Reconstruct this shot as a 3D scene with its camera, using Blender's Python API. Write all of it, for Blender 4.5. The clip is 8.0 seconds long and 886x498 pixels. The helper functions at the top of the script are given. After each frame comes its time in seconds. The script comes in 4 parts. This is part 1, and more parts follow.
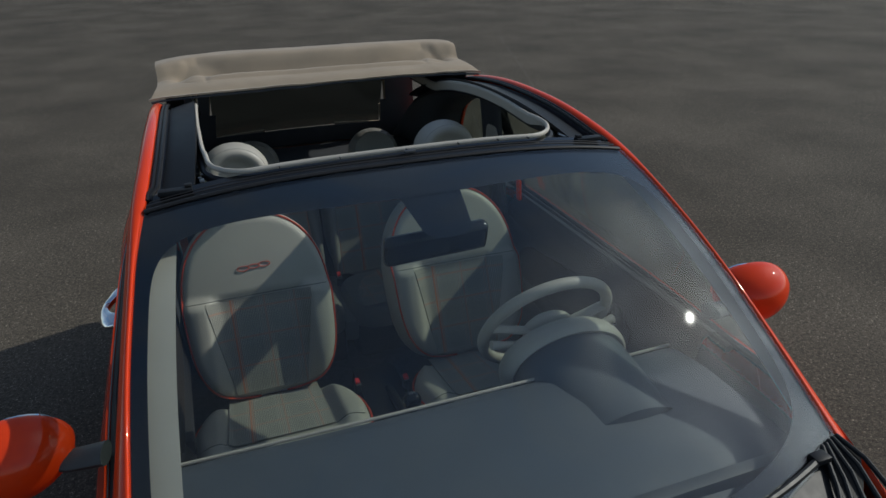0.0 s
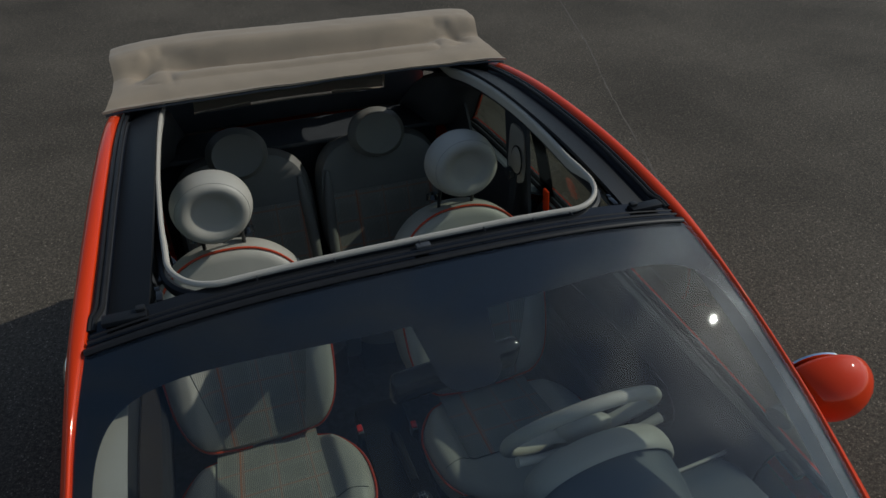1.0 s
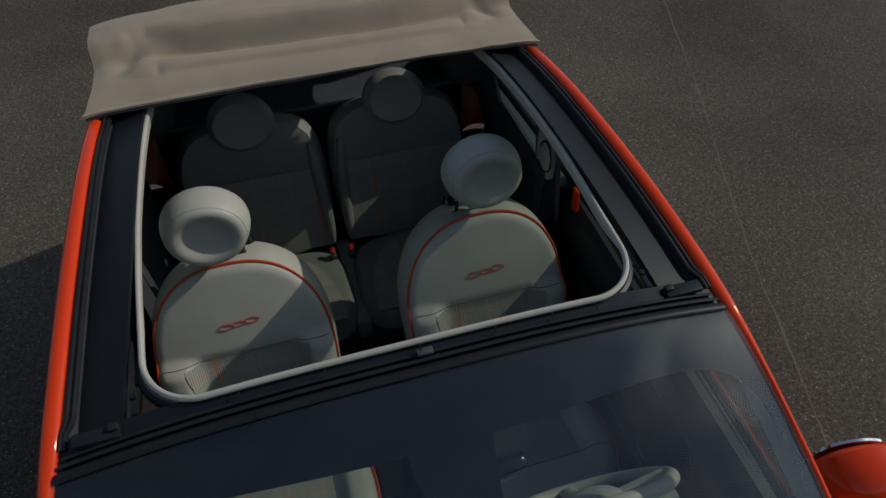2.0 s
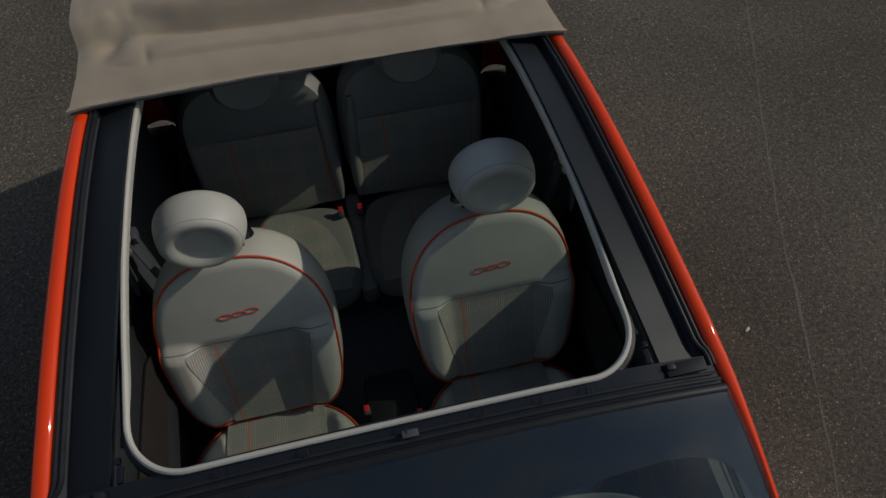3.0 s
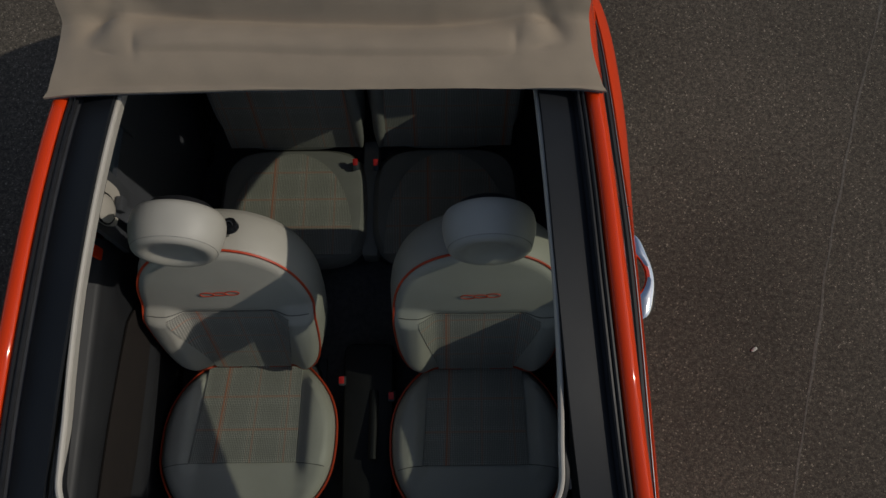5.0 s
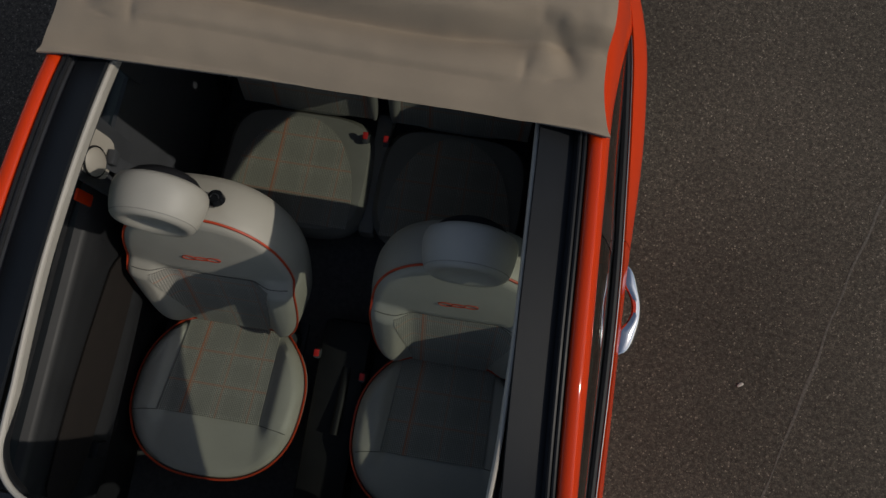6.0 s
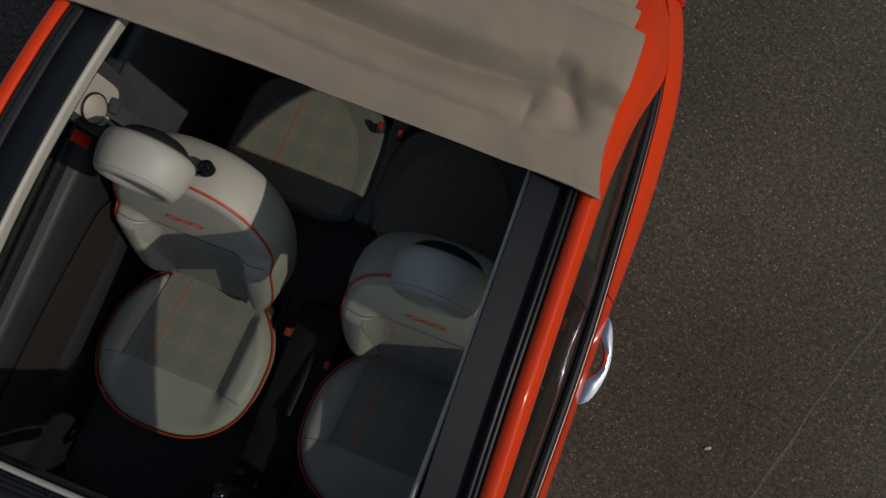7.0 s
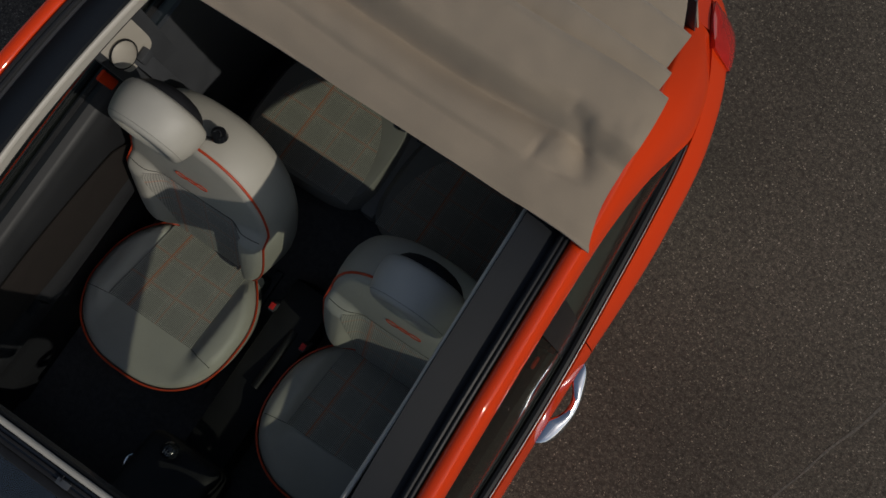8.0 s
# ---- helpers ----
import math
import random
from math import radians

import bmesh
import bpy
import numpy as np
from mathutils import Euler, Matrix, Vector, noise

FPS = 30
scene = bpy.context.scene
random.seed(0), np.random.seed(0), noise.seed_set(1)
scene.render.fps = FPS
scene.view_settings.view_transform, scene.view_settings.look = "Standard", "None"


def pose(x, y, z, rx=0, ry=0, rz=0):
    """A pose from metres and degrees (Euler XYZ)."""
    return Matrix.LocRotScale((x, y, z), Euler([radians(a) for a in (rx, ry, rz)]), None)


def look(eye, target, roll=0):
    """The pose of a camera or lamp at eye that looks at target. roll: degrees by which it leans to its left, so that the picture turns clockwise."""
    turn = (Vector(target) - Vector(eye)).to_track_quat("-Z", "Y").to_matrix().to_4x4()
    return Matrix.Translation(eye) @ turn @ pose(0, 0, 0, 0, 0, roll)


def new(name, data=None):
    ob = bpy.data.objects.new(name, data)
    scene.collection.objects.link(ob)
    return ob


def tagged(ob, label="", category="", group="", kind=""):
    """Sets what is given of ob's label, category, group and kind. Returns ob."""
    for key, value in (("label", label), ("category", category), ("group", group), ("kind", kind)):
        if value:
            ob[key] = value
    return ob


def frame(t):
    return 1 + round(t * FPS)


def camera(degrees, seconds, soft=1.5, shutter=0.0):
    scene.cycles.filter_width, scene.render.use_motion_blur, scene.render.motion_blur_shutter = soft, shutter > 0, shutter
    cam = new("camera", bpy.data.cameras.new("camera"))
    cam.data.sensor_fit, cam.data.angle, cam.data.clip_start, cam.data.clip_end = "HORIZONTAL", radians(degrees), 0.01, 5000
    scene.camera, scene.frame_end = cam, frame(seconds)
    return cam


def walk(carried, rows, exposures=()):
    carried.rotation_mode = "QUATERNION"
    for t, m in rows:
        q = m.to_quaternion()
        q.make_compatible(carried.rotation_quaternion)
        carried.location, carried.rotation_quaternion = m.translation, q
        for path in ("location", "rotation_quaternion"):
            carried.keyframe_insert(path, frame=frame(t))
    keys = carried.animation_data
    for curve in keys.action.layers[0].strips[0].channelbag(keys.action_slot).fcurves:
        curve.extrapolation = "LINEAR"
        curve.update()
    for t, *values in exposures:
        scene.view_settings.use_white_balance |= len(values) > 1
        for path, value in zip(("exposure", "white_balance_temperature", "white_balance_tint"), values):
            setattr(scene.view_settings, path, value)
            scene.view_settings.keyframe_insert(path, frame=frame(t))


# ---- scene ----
# ---- camera ----
cam = camera(65.5, 8.0)
PATH = [
    (0, (-0.496, -0.364, 1.974), (0.130, 1.331, 1.117), -0.8),
    (0.5, (-0.411, -0.084, 2.110), (0.196, 1.538, 1.111), -0.8),
    (1, (-0.330, 0.182, 2.249), (0.222, 1.711, 1.084), -0.2),
    (1.5, (-0.235, 0.392, 2.371), (0.233, 1.817, 1.048), -0.3),
    (3, (-0.003, 0.910, 2.658), (0.228, 1.916, 0.945), -0.1),
    (3.5, (0.067, 1.054, 2.711), (0.235, 1.929, 0.920), -0.2),
    (4, (0.140, 1.204, 2.761), (0.242, 1.961, 0.912), -0.4),
    (4.5, (0.196, 1.336, 2.789), (0.247, 1.981, 0.897), -0.2),
    (6, (0.366, 1.669, 2.809), (0.289, 2.007, 0.839), -3.7),
    (6.5, (0.413, 1.754, 2.801), (0.309, 2.025, 0.822), -6.1),
    (7, (0.454, 1.828, 2.790), (0.319, 2.060, 0.808), -9.0),
    (7.5, (0.479, 1.879, 2.785), (0.321, 2.085, 0.802), -10.5),
    (8, (0.501, 1.916, 2.788), (0.316, 2.099, 0.805), -11.9),
]
# seconds, stops, white balance and its tint
LIGHT = [(0.0, 0.06, 6050, 5), (0.5, -0.12, 6050, 5), (1.0, -0.24, 6080, 5), (1.5, -0.26, 6120, 5), (3.0, -0.35, 6310, 7), (3.5, -0.38, 6350, 7.5), (4.5, -0.45, 6420, 9), (6.0, -0.48, 6500, 10), (8.0, -0.48, 6500, 10)]
walk(cam, [(t, look(eye, target, roll)) for t, eye, target, roll in PATH], LIGHT)


# ---- world, sun ----
SUN = Vector((0.790, -0.008, 0.580)).normalized()
world = bpy.data.worlds.new("sky")
scene.world = world
world.use_nodes = True
wn = world.node_tree
sky = wn.nodes.new("ShaderNodeTexSky")
sky.sky_type, sky.sun_disc = "NISHITA", False
sky.sun_elevation = math.asin(SUN.z)
sky.sun_rotation = math.atan2(SUN.x, SUN.y)
sky.air_density, sky.dust_density = 1.0, 0.7
# thin high cloud over the whole sky, with a glow added around the sun
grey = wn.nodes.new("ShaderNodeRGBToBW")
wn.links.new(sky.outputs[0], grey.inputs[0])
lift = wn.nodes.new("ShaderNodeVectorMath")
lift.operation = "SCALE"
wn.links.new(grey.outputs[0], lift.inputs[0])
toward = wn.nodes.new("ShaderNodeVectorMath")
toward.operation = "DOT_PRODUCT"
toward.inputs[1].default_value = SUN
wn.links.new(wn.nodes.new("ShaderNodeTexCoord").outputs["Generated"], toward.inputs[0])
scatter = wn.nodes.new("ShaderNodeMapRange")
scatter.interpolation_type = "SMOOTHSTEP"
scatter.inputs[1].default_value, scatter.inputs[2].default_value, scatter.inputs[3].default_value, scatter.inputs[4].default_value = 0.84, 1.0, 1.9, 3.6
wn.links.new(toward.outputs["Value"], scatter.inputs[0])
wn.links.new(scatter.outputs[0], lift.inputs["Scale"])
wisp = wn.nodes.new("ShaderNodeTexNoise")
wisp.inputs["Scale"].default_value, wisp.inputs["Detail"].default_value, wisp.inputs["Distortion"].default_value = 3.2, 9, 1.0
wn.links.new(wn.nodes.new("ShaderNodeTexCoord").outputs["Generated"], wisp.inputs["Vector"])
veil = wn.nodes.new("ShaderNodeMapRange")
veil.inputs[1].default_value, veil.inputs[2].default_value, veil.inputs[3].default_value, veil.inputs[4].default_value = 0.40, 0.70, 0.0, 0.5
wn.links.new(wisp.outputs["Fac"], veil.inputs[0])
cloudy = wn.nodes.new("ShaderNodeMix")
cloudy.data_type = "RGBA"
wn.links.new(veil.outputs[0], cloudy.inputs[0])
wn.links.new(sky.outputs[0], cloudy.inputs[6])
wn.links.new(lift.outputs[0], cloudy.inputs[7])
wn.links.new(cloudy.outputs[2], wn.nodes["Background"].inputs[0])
wn.nodes["Background"].inputs[1].default_value = 0.087
sun = new("sun", bpy.data.lights.new("sun", "SUN"))
sun.data.energy, sun.data.angle, sun.data.color = 2.56, radians(0.55), (1.0, 0.93, 0.82)
sun.matrix_world = look((0, 0, 20) , Vector((0, 0, 20)) - SUN)


# ---- materials ----
def material(name, base, rough=0.5, metal=0.0, coat=0.0, vary=0.0, scale=8.0, bump=0.0, bump_scale=200.0, sheen=0.0, spec=0.5, fine=0.0, fine_scale=900.0):
    """A Principled material with colour variation at two scales and fine relief."""
    m = bpy.data.materials.new(name)
    m.use_nodes = True
    t = m.node_tree
    p = t.nodes["Principled BSDF"]
    p.inputs["Base Color"].default_value = (*base, 1)
    p.inputs["Roughness"].default_value = rough
    p.inputs["Metallic"].default_value = metal
    p.inputs["Coat Weight"].default_value = coat
    p.inputs["Coat Roughness"].default_value = 0.04
    p.inputs["Sheen Weight"].default_value = sheen
    p.inputs["Specular IOR Level"].default_value = spec
    co = t.nodes.new("ShaderNodeTexCoord").outputs["Object"]
    if vary or fine:
        last = None
        for amount, sc in ((vary, scale), (fine, fine_scale)):
            if not amount:
                continue
            n = t.nodes.new("ShaderNodeTexNoise")
            n.inputs["Scale"].default_value, n.inputs["Detail"].default_value = sc, 6
            t.links.new(co, n.inputs["Vector"])
            r = t.nodes.new("ShaderNodeMapRange")
            r.inputs[1].default_value, r.inputs[2].default_value = 0.3, 0.7
            r.inputs[3].default_value, r.inputs[4].default_value = 1 - amount, 1 + amount
            t.links.new(n.outputs["Fac"], r.inputs[0])
            mul = t.nodes.new("ShaderNodeVectorMath")
            mul.operation = "SCALE"
            if last is None:
                mul.inputs[0].default_value = base
            else:
                t.links.new(last, mul.inputs[0])
            t.links.new(r.outputs[0], mul.inputs["Scale"])
            last = mul.outputs[0]
        t.links.new(last, p.inputs["Base Color"])
        rr = t.nodes.new("ShaderNodeMapRange")
        rr.inputs[3].default_value, rr.inputs[4].default_value = max(0.02, rough - 0.07), min(1, rough + 0.07)
        t.links.new(n.outputs["Fac"], rr.inputs[0])
        t.links.new(rr.outputs[0], p.inputs["Roughness"])
    if bump:
        n = t.nodes.new("ShaderNodeTexNoise")
        n.inputs["Scale"].default_value, n.inputs["Detail"].default_value = bump_scale, 4
        t.links.new(co, n.inputs["Vector"])
        b = t.nodes.new("ShaderNodeBump")
        b.inputs["Strength"].default_value, b.inputs["Distance"].default_value = 0.6, bump
        t.links.new(n.outputs["Fac"], b.inputs["Height"])
        t.links.new(b.outputs[0], p.inputs["Normal"])
    return m


def maths(t, op, a, b=None, c=None):
    n = t.nodes.new("ShaderNodeMath")
    n.operation = op
    for i, v in enumerate((a, b, c)):
        if v is None:
            continue
        if isinstance(v, (int, float)):
            n.inputs[i].default_value = v
        else:
            t.links.new(v, n.inputs[i])
    return n.outputs[0]


def pane(name, tint, ior=1.5):
    """Clear glass: it lets light through and mirrors by Fresnel."""
    m = bpy.data.materials.new(name)
    m.use_nodes = True
    t = m.node_tree
    t.nodes.remove(t.nodes["Principled BSDF"])
    a, g, f, x = (t.nodes.new(k) for k in ("ShaderNodeBsdfTransparent", "ShaderNodeBsdfGlossy", "ShaderNodeLayerWeight", "ShaderNodeMixShader"))
    a.inputs[0].default_value = (*tint, 1)
    g.inputs["Roughness"].default_value = 0.02
    f.inputs[0].default_value = 0.5
    least = ((ior - 1) / (ior + 1)) ** 2
    gloss = maths(t, "MULTIPLY_ADD", maths(t, "POWER", f.outputs["Facing"], 5.0), 1 - least, least)
    t.links.new(gloss, x.inputs[0])
    t.links.new(a.outputs[0], x.inputs[1])
    t.links.new(g.outputs[0], x.inputs[2])
    t.links.new(x.outputs[0], t.nodes["Material Output"].inputs[0])
    return m


def blend(t, fac, a, b):
    n = t.nodes.new("ShaderNodeMix")
    n.data_type = "RGBA"
    for i, v in ((0, fac), (6, a), (7, b)):
        if isinstance(v, tuple):
            n.inputs[i].default_value = (*v, 1)
        elif isinstance(v, (int, float)):
            n.inputs[i].default_value = v
        else:
            t.links.new(v, n.inputs[i])
    return n.outputs[2]


def plaid(name, light, dark, line):
    """Glen-check woven cloth with fine orange overcheck lines, on UV in metres."""
    m = bpy.data.materials.new(name)
    m.use_nodes = True
    t = m.node_tree
    p = t.nodes["Principled BSDF"]
    p.inputs["Roughness"].default_value = 0.85
    p.inputs["Sheen Weight"].default_value = 0.15
    uv = t.nodes.new("ShaderNodeUVMap").outputs[0]
    sep = t.nodes.new("ShaderNodeSeparateXYZ")
    t.links.new(uv, sep.inputs[0])
    u, v = sep.outputs[0], sep.outputs[1]
    pitch = 0.0056
    cu = maths(t, "GREATER_THAN", maths(t, "FRACT", maths(t, "DIVIDE", u, pitch)), 0.5)
    cv = maths(t, "GREATER_THAN", maths(t, "FRACT", maths(t, "DIVIDE", v, pitch)), 0.5)
    # bands of wide checks, where one thread system is stronger
    repeat = 0.105
    bands = []
    for axis, off in ((u, 0.0), (v, 0.3)):
        f = maths(t, "FRACT", maths(t, "ADD", maths(t, "DIVIDE", axis, repeat), off))
        bands.append(maths(t, "LESS_THAN", f, 0.42))
    bu, bv = bands
    weave = maths(t, "MULTIPLY", maths(t, "ADD", maths(t, "MULTIPLY", cu, 1.25), maths(t, "MULTIPLY", cv, 0.75)), 0.5)
    strong = maths(t, "MULTIPLY", maths(t, "ADD", bu, bv), 0.5)
    fac = maths(t, "ADD", maths(t, "MULTIPLY", maths(t, "SUBTRACT", weave, 0.5), maths(t, "ADD", maths(t, "MULTIPLY", strong, 0.6), 0.42)), maths(t, "ADD", maths(t, "MULTIPLY", strong, 0.10), 0.40))
    cloth = blend(t, fac, dark, light)
    over = None
    for axis, off, every, half, power in ((u, 0.0, repeat, 0.030, 0.30), (v, 0.03, repeat, 0.035, 0.34), (u, 0.270, repeat * 3, 0.010, 0.75), (u, 0.016, repeat, 0.012, 0.20)):
        f = maths(t, "FRACT", maths(t, "DIVIDE", maths(t, "ADD", axis, off), every))
        near = maths(t, "MULTIPLY", maths(t, "LESS_THAN", maths(t, "ABSOLUTE", maths(t, "SUBTRACT", f, 0.25)), half), power)
        over = near if over is None else maths(t, "MAXIMUM", over, near)
    thread = maths(t, "MULTIPLY", over, maths(t, "ADD", maths(t, "MULTIPLY", cu, 0.4), 0.6))
    colour = blend(t, thread, cloth, line)
    n = t.nodes.new("ShaderNodeTexNoise")
    n.inputs["Scale"].default_value = 14
    t.links.new(t.nodes.new("ShaderNodeTexCoord").outputs["Object"], n.inputs["Vector"])
    colour = blend(t, maths(t, "MULTIPLY", n.outputs["Fac"], 0.25), colour, dark)
    t.links.new(colour, p.inputs["Base Color"])
    b = t.nodes.new("ShaderNodeBump")
    b.inputs["Strength"].default_value, b.inputs["Distance"].default_value = 0.5, 0.0006
    t.links.new(weave, b.inputs["Height"])
    t.links.new(b.outputs[0], p.inputs["Normal"])
    return m


def asphalt_material():
    m = bpy.data.materials.new("asphalt")
    m.use_nodes = True
    t = m.node_tree
    p = t.nodes["Principled BSDF"]
    co = t.nodes.new("ShaderNodeTexCoord").outputs["Object"]
    vor = t.nodes.new("ShaderNodeTexVoronoi")
    vor.inputs["Scale"].default_value = 210
    t.links.new(co, vor.inputs["Vector"])
    sepc = t.nodes.new("ShaderNodeSeparateColor")
    t.links.new(vor.outputs["Color"], sepc.inputs[0])
    grain = sepc.outputs[0]
    big = t.nodes.new("ShaderNodeTexNoise")
    big.inputs["Scale"].default_value, big.inputs["Detail"].default_value = 0.8, 5
    mid = t.nodes.new("ShaderNodeTexNoise")
    mid.inputs["Scale"].default_value, mid.inputs["Detail"].default_value = 55, 8
    for n in (big, mid):
        t.links.new(co, n.inputs["Vector"])
    base = blend(t, maths(t, "POWER", grain, 2.0), (0.058, 0.049, 0.0385), (0.122, 0.104, 0.081))
    bright = maths(t, "GREATER_THAN", grain, 0.962)
    base = blend(t, maths(t, "MULTIPLY", bright, maths(t, "ADD", maths(t, "MULTIPLY", maths(t, "POWER", sepc.outputs[1], 2.0), 0.75), 0.08)), base, (0.34, 0.29, 0.22))
    worn = t.nodes.new("ShaderNodeMapRange")
    worn.inputs[1].default_value, worn.inputs[2].default_value = 0.3, 0.72
    worn.inputs[3].default_value, worn.inputs[4].default_value = 0.72, 1.3
    t.links.new(big.outputs["Fac"], worn.inputs[0])
    patch = t.nodes.new("ShaderNodeMapRange")
    patch.inputs[1].default_value, patch.inputs[2].default_value = 0.3, 0.7
    patch.inputs[3].default_value, patch.inputs[4].default_value = 0.65, 1.35
    t.links.new(mid.outputs["Fac"], patch.inputs[0])
    s = t.nodes.new("ShaderNodeVectorMath")
    s.operation = "SCALE"
    t.links.new(base, s.inputs[0])
    t.links.new(maths(t, "MULTIPLY", worn.outputs[0], patch.outputs[0]), s.inputs["Scale"])
    t.links.new(s.outputs[0], p.inputs["Base Color"])
    p.inputs["Roughness"].default_value = 0.9
    p.inputs["Specular IOR Level"].default_value = 0.15
    b = t.nodes.new("ShaderNodeBump")
    b.inputs["Strength"].default_value, b.inputs["Distance"].default_value = 0.7, 0.0022
    t.links.new(maths(t, "SUBTRACT", mid.outputs["Fac"], vor.outputs["Distance"]), b.inputs["Height"])
    t.links.new(b.outputs[0], p.inputs["Normal"])
    return m


ASPHALT = asphalt_material()
SEAM = material("worn_seam", (0.098, 0.084, 0.067), 0.9, vary=0.45, scale=90, bump=0.002, bump_scale=300)
PAINT = material("orange_red_paint", (0.63, 0.041, 0.0040), 0.55, coat=0.65, vary=0.03, scale=3, spec=0.05)
CANVAS = material("beige_canvas", (0.299, 0.238, 0.171), 0.9, vary=0.06, scale=7, fine=0.05, fine_scale=700, bump=0.0005, bump_scale=1100, sheen=0.12)
IVORY = material("ivory_leather", (0.39, 0.37, 0.32), 0.5, vary=0.05, scale=9, bump=0.0006, bump_scale=700)
SEAM_GREY = material("seam_grey", (0.10, 0.10, 0.09), 0.8, vary=0.2, scale=300)
GREY_LEATHER = material("grey_leather", (0.205, 0.198, 0.180), 0.5, vary=0.06, scale=9, bump=0.0006, bump_scale=700)
STITCH = material("grey_stitching", (0.27, 0.265, 0.235), 0.8, vary=0.2, scale=300)
IVORY_TRIM = material("ivory_plastic", (0.40, 0.37, 0.32), 0.55, vary=0.04, scale=12)
PLAID = plaid("check_cloth", (0.50, 0.48, 0.41), (0.118, 0.112, 0.102), (0.60, 0.15, 0.04))
PIPING = material("red_piping", (0.50, 0.050, 0.012), 0.5, vary=0.08, scale=60)
BLACK_GLOSS = material("black_gloss", (0.010, 0.011, 0.013), 0.15, vary=0.1, scale=20, coat=0.2, spec=0.4)
SATIN_BLACK = material("satin_black_rubber", (0.018, 0.018, 0.020), 0.5, spec=0.12, vary=0.1, scale=30)
CONSOLE = material("black_console_plastic", (0.014, 0.0138, 0.0142), 0.55, spec=0.2, vary=0.12, scale=15, bump=0.0004, bump_scale=800)
ENAMEL = material("black_enamel", (0.006, 0.006, 0.007), 0.03, spec=0.55)
BLACK_MATT = material("black_rubber", (0.013, 0.0132, 0.0145), 0.45, spec=0.22, vary=0.15, scale=40)
GREY_PANEL = material("satin_black_panel", (0.0105, 0.0120, 0.0145), 0.5, spec=0.20, vary=0.10, scale=10, bump=0.0003, bump_scale=900)
PLASTIC = material("dark_plastic", (0.044, 0.047, 0.053), 0.55, vary=0.12, scale=15, bump=0.00008, bump_scale=800)
DOOR_PLASTIC = material("grey_door_plastic", (0.014, 0.0145, 0.016), 0.5, spec=0.3, vary=0.08, scale=10, bump=0.00008, bump_scale=600)
BROWN_CLOTH = material("brown_door_cloth", (0.012, 0.0090, 0.0075), 0.9, spec=0.3, vary=0.15, scale=25, bump=0.0006, bump_scale=700)
CARPET = material("black_carpet", (0.100, 0.096, 0.098), 0.95, vary=0.2, scale=60, bump=0.002, bump_scale=900)
DASH = material("slate_dashboard", (0.062, 0.073, 0.088), 0.55, vary=0.06, scale=12, bump=0.00003, bump_scale=500)
CHROME = material("chrome", (0.72, 0.73, 0.76), 0.08, metal=1.0, vary=0.04, scale=20)
RED_PLASTIC = material("red_buckle_plastic", (0.55, 0.02, 0.015), 0.35, vary=0.05, scale=80)
LAMP_RED = material("red_lamp_lens", (0.42, 0.012, 0.010), 0.08, coat=1.0, vary=0.1, scale=40)
TYRE = material("tyre_rubber", (0.018, 0.018, 0.018), 0.8, vary=0.2, scale=30, bump=0.001, bump_scale=150)
DULL_METAL = material("dull_metal", (0.16, 0.16, 0.165), 0.45, metal=1.0, vary=0.05, scale=20)
ALLOY = material("silver_alloy", (0.5, 0.5, 0.5), 0.3, metal=1.0, vary=0.05, scale=20)
STONE = material("pale_stone", (0.45, 0.42, 0.36), 0.8, vary=0.2, scale=80)
SCREEN = pane("windscreen_glass", (0.93, 0.95, 0.94), 1.56)
SIDE_GLASS = pane("green_tinted_side_glass", (0.745, 0.785, 0.74))
REAR_GLASS = pane("dark_rear_glass", (0.30, 0.32, 0.32))
MIRROR = material("mirror_silver", (0.85, 0.87, 0.88), 0.02, metal=1.0)


# ---- mesh tools ----
def table(rows, y):
    """Values interpolated smoothly along y from rows of (y, value, ...)."""
    rows = np.array(rows, float)
    ys = rows[:, 0]
    y = min(max(y, ys[0]), ys[-1])
    out = []
    slopes = np.gradient(rows[:, 1:], ys, axis=0)
    i = min(int(np.searchsorted(ys, y, "right")) - 1, len(ys) - 2)
    h = ys[i + 1] - ys[i]
    s = (y - ys[i]) / h
    a, b, c, d = 2 * s**3 - 3 * s**2 + 1, s**3 - 2 * s**2 + s, 3 * s**2 - 2 * s**3, s**3 - s**2
    out = a * rows[i, 1:] + b * h * slopes[i] + c * rows[i + 1, 1:] + d * h * slopes[i + 1]
    return [float(q) for q in out]


def sheet(f, nu, nv, loop_u=False, loop_v=False, uv=None, flip=False):
    """A grid of points f(u, v), u and v from 0 to 1."""
    bm = bmesh.new()
    cu, cv = (nu if loop_u else nu + 1), (nv if loop_v else nv + 1)
    vs = [[bm.verts.new(f(i / nu, j / nv)) for j in range(cv)] for i in range(cu)]
    layer = bm.loops.layers.uv.new("UVMap") if uv else None
    for i in range(nu):
        for j in range(nv):
            q = [(i, j), (i + 1, j), (i + 1, j + 1), (i, j + 1)]
            if flip:
                q.reverse()
            try:
                face = bm.faces.new([vs[a % cu][b % cv] for a, b in q])
            except ValueError:
                continue
            if layer:
                for loop, (a, b) in zip(face.loops, q):
                    loop[layer].uv = uv(a / nu, b / nv)
    return bm


def ease(a, b, v):
    v = min(1, max(0, (v - a) / (b - a)))
    return v * v * (3 - 2 * v)


def thicken(bm, depth):
    """Gives an open sheet a real thickness, inwards along its normals."""
    bm.normal_update()
    bmesh.ops.recalc_face_normals(bm, faces=bm.faces)
    bmesh.ops.solidify(bm, geom=list(bm.faces), thickness=depth)
    return bm


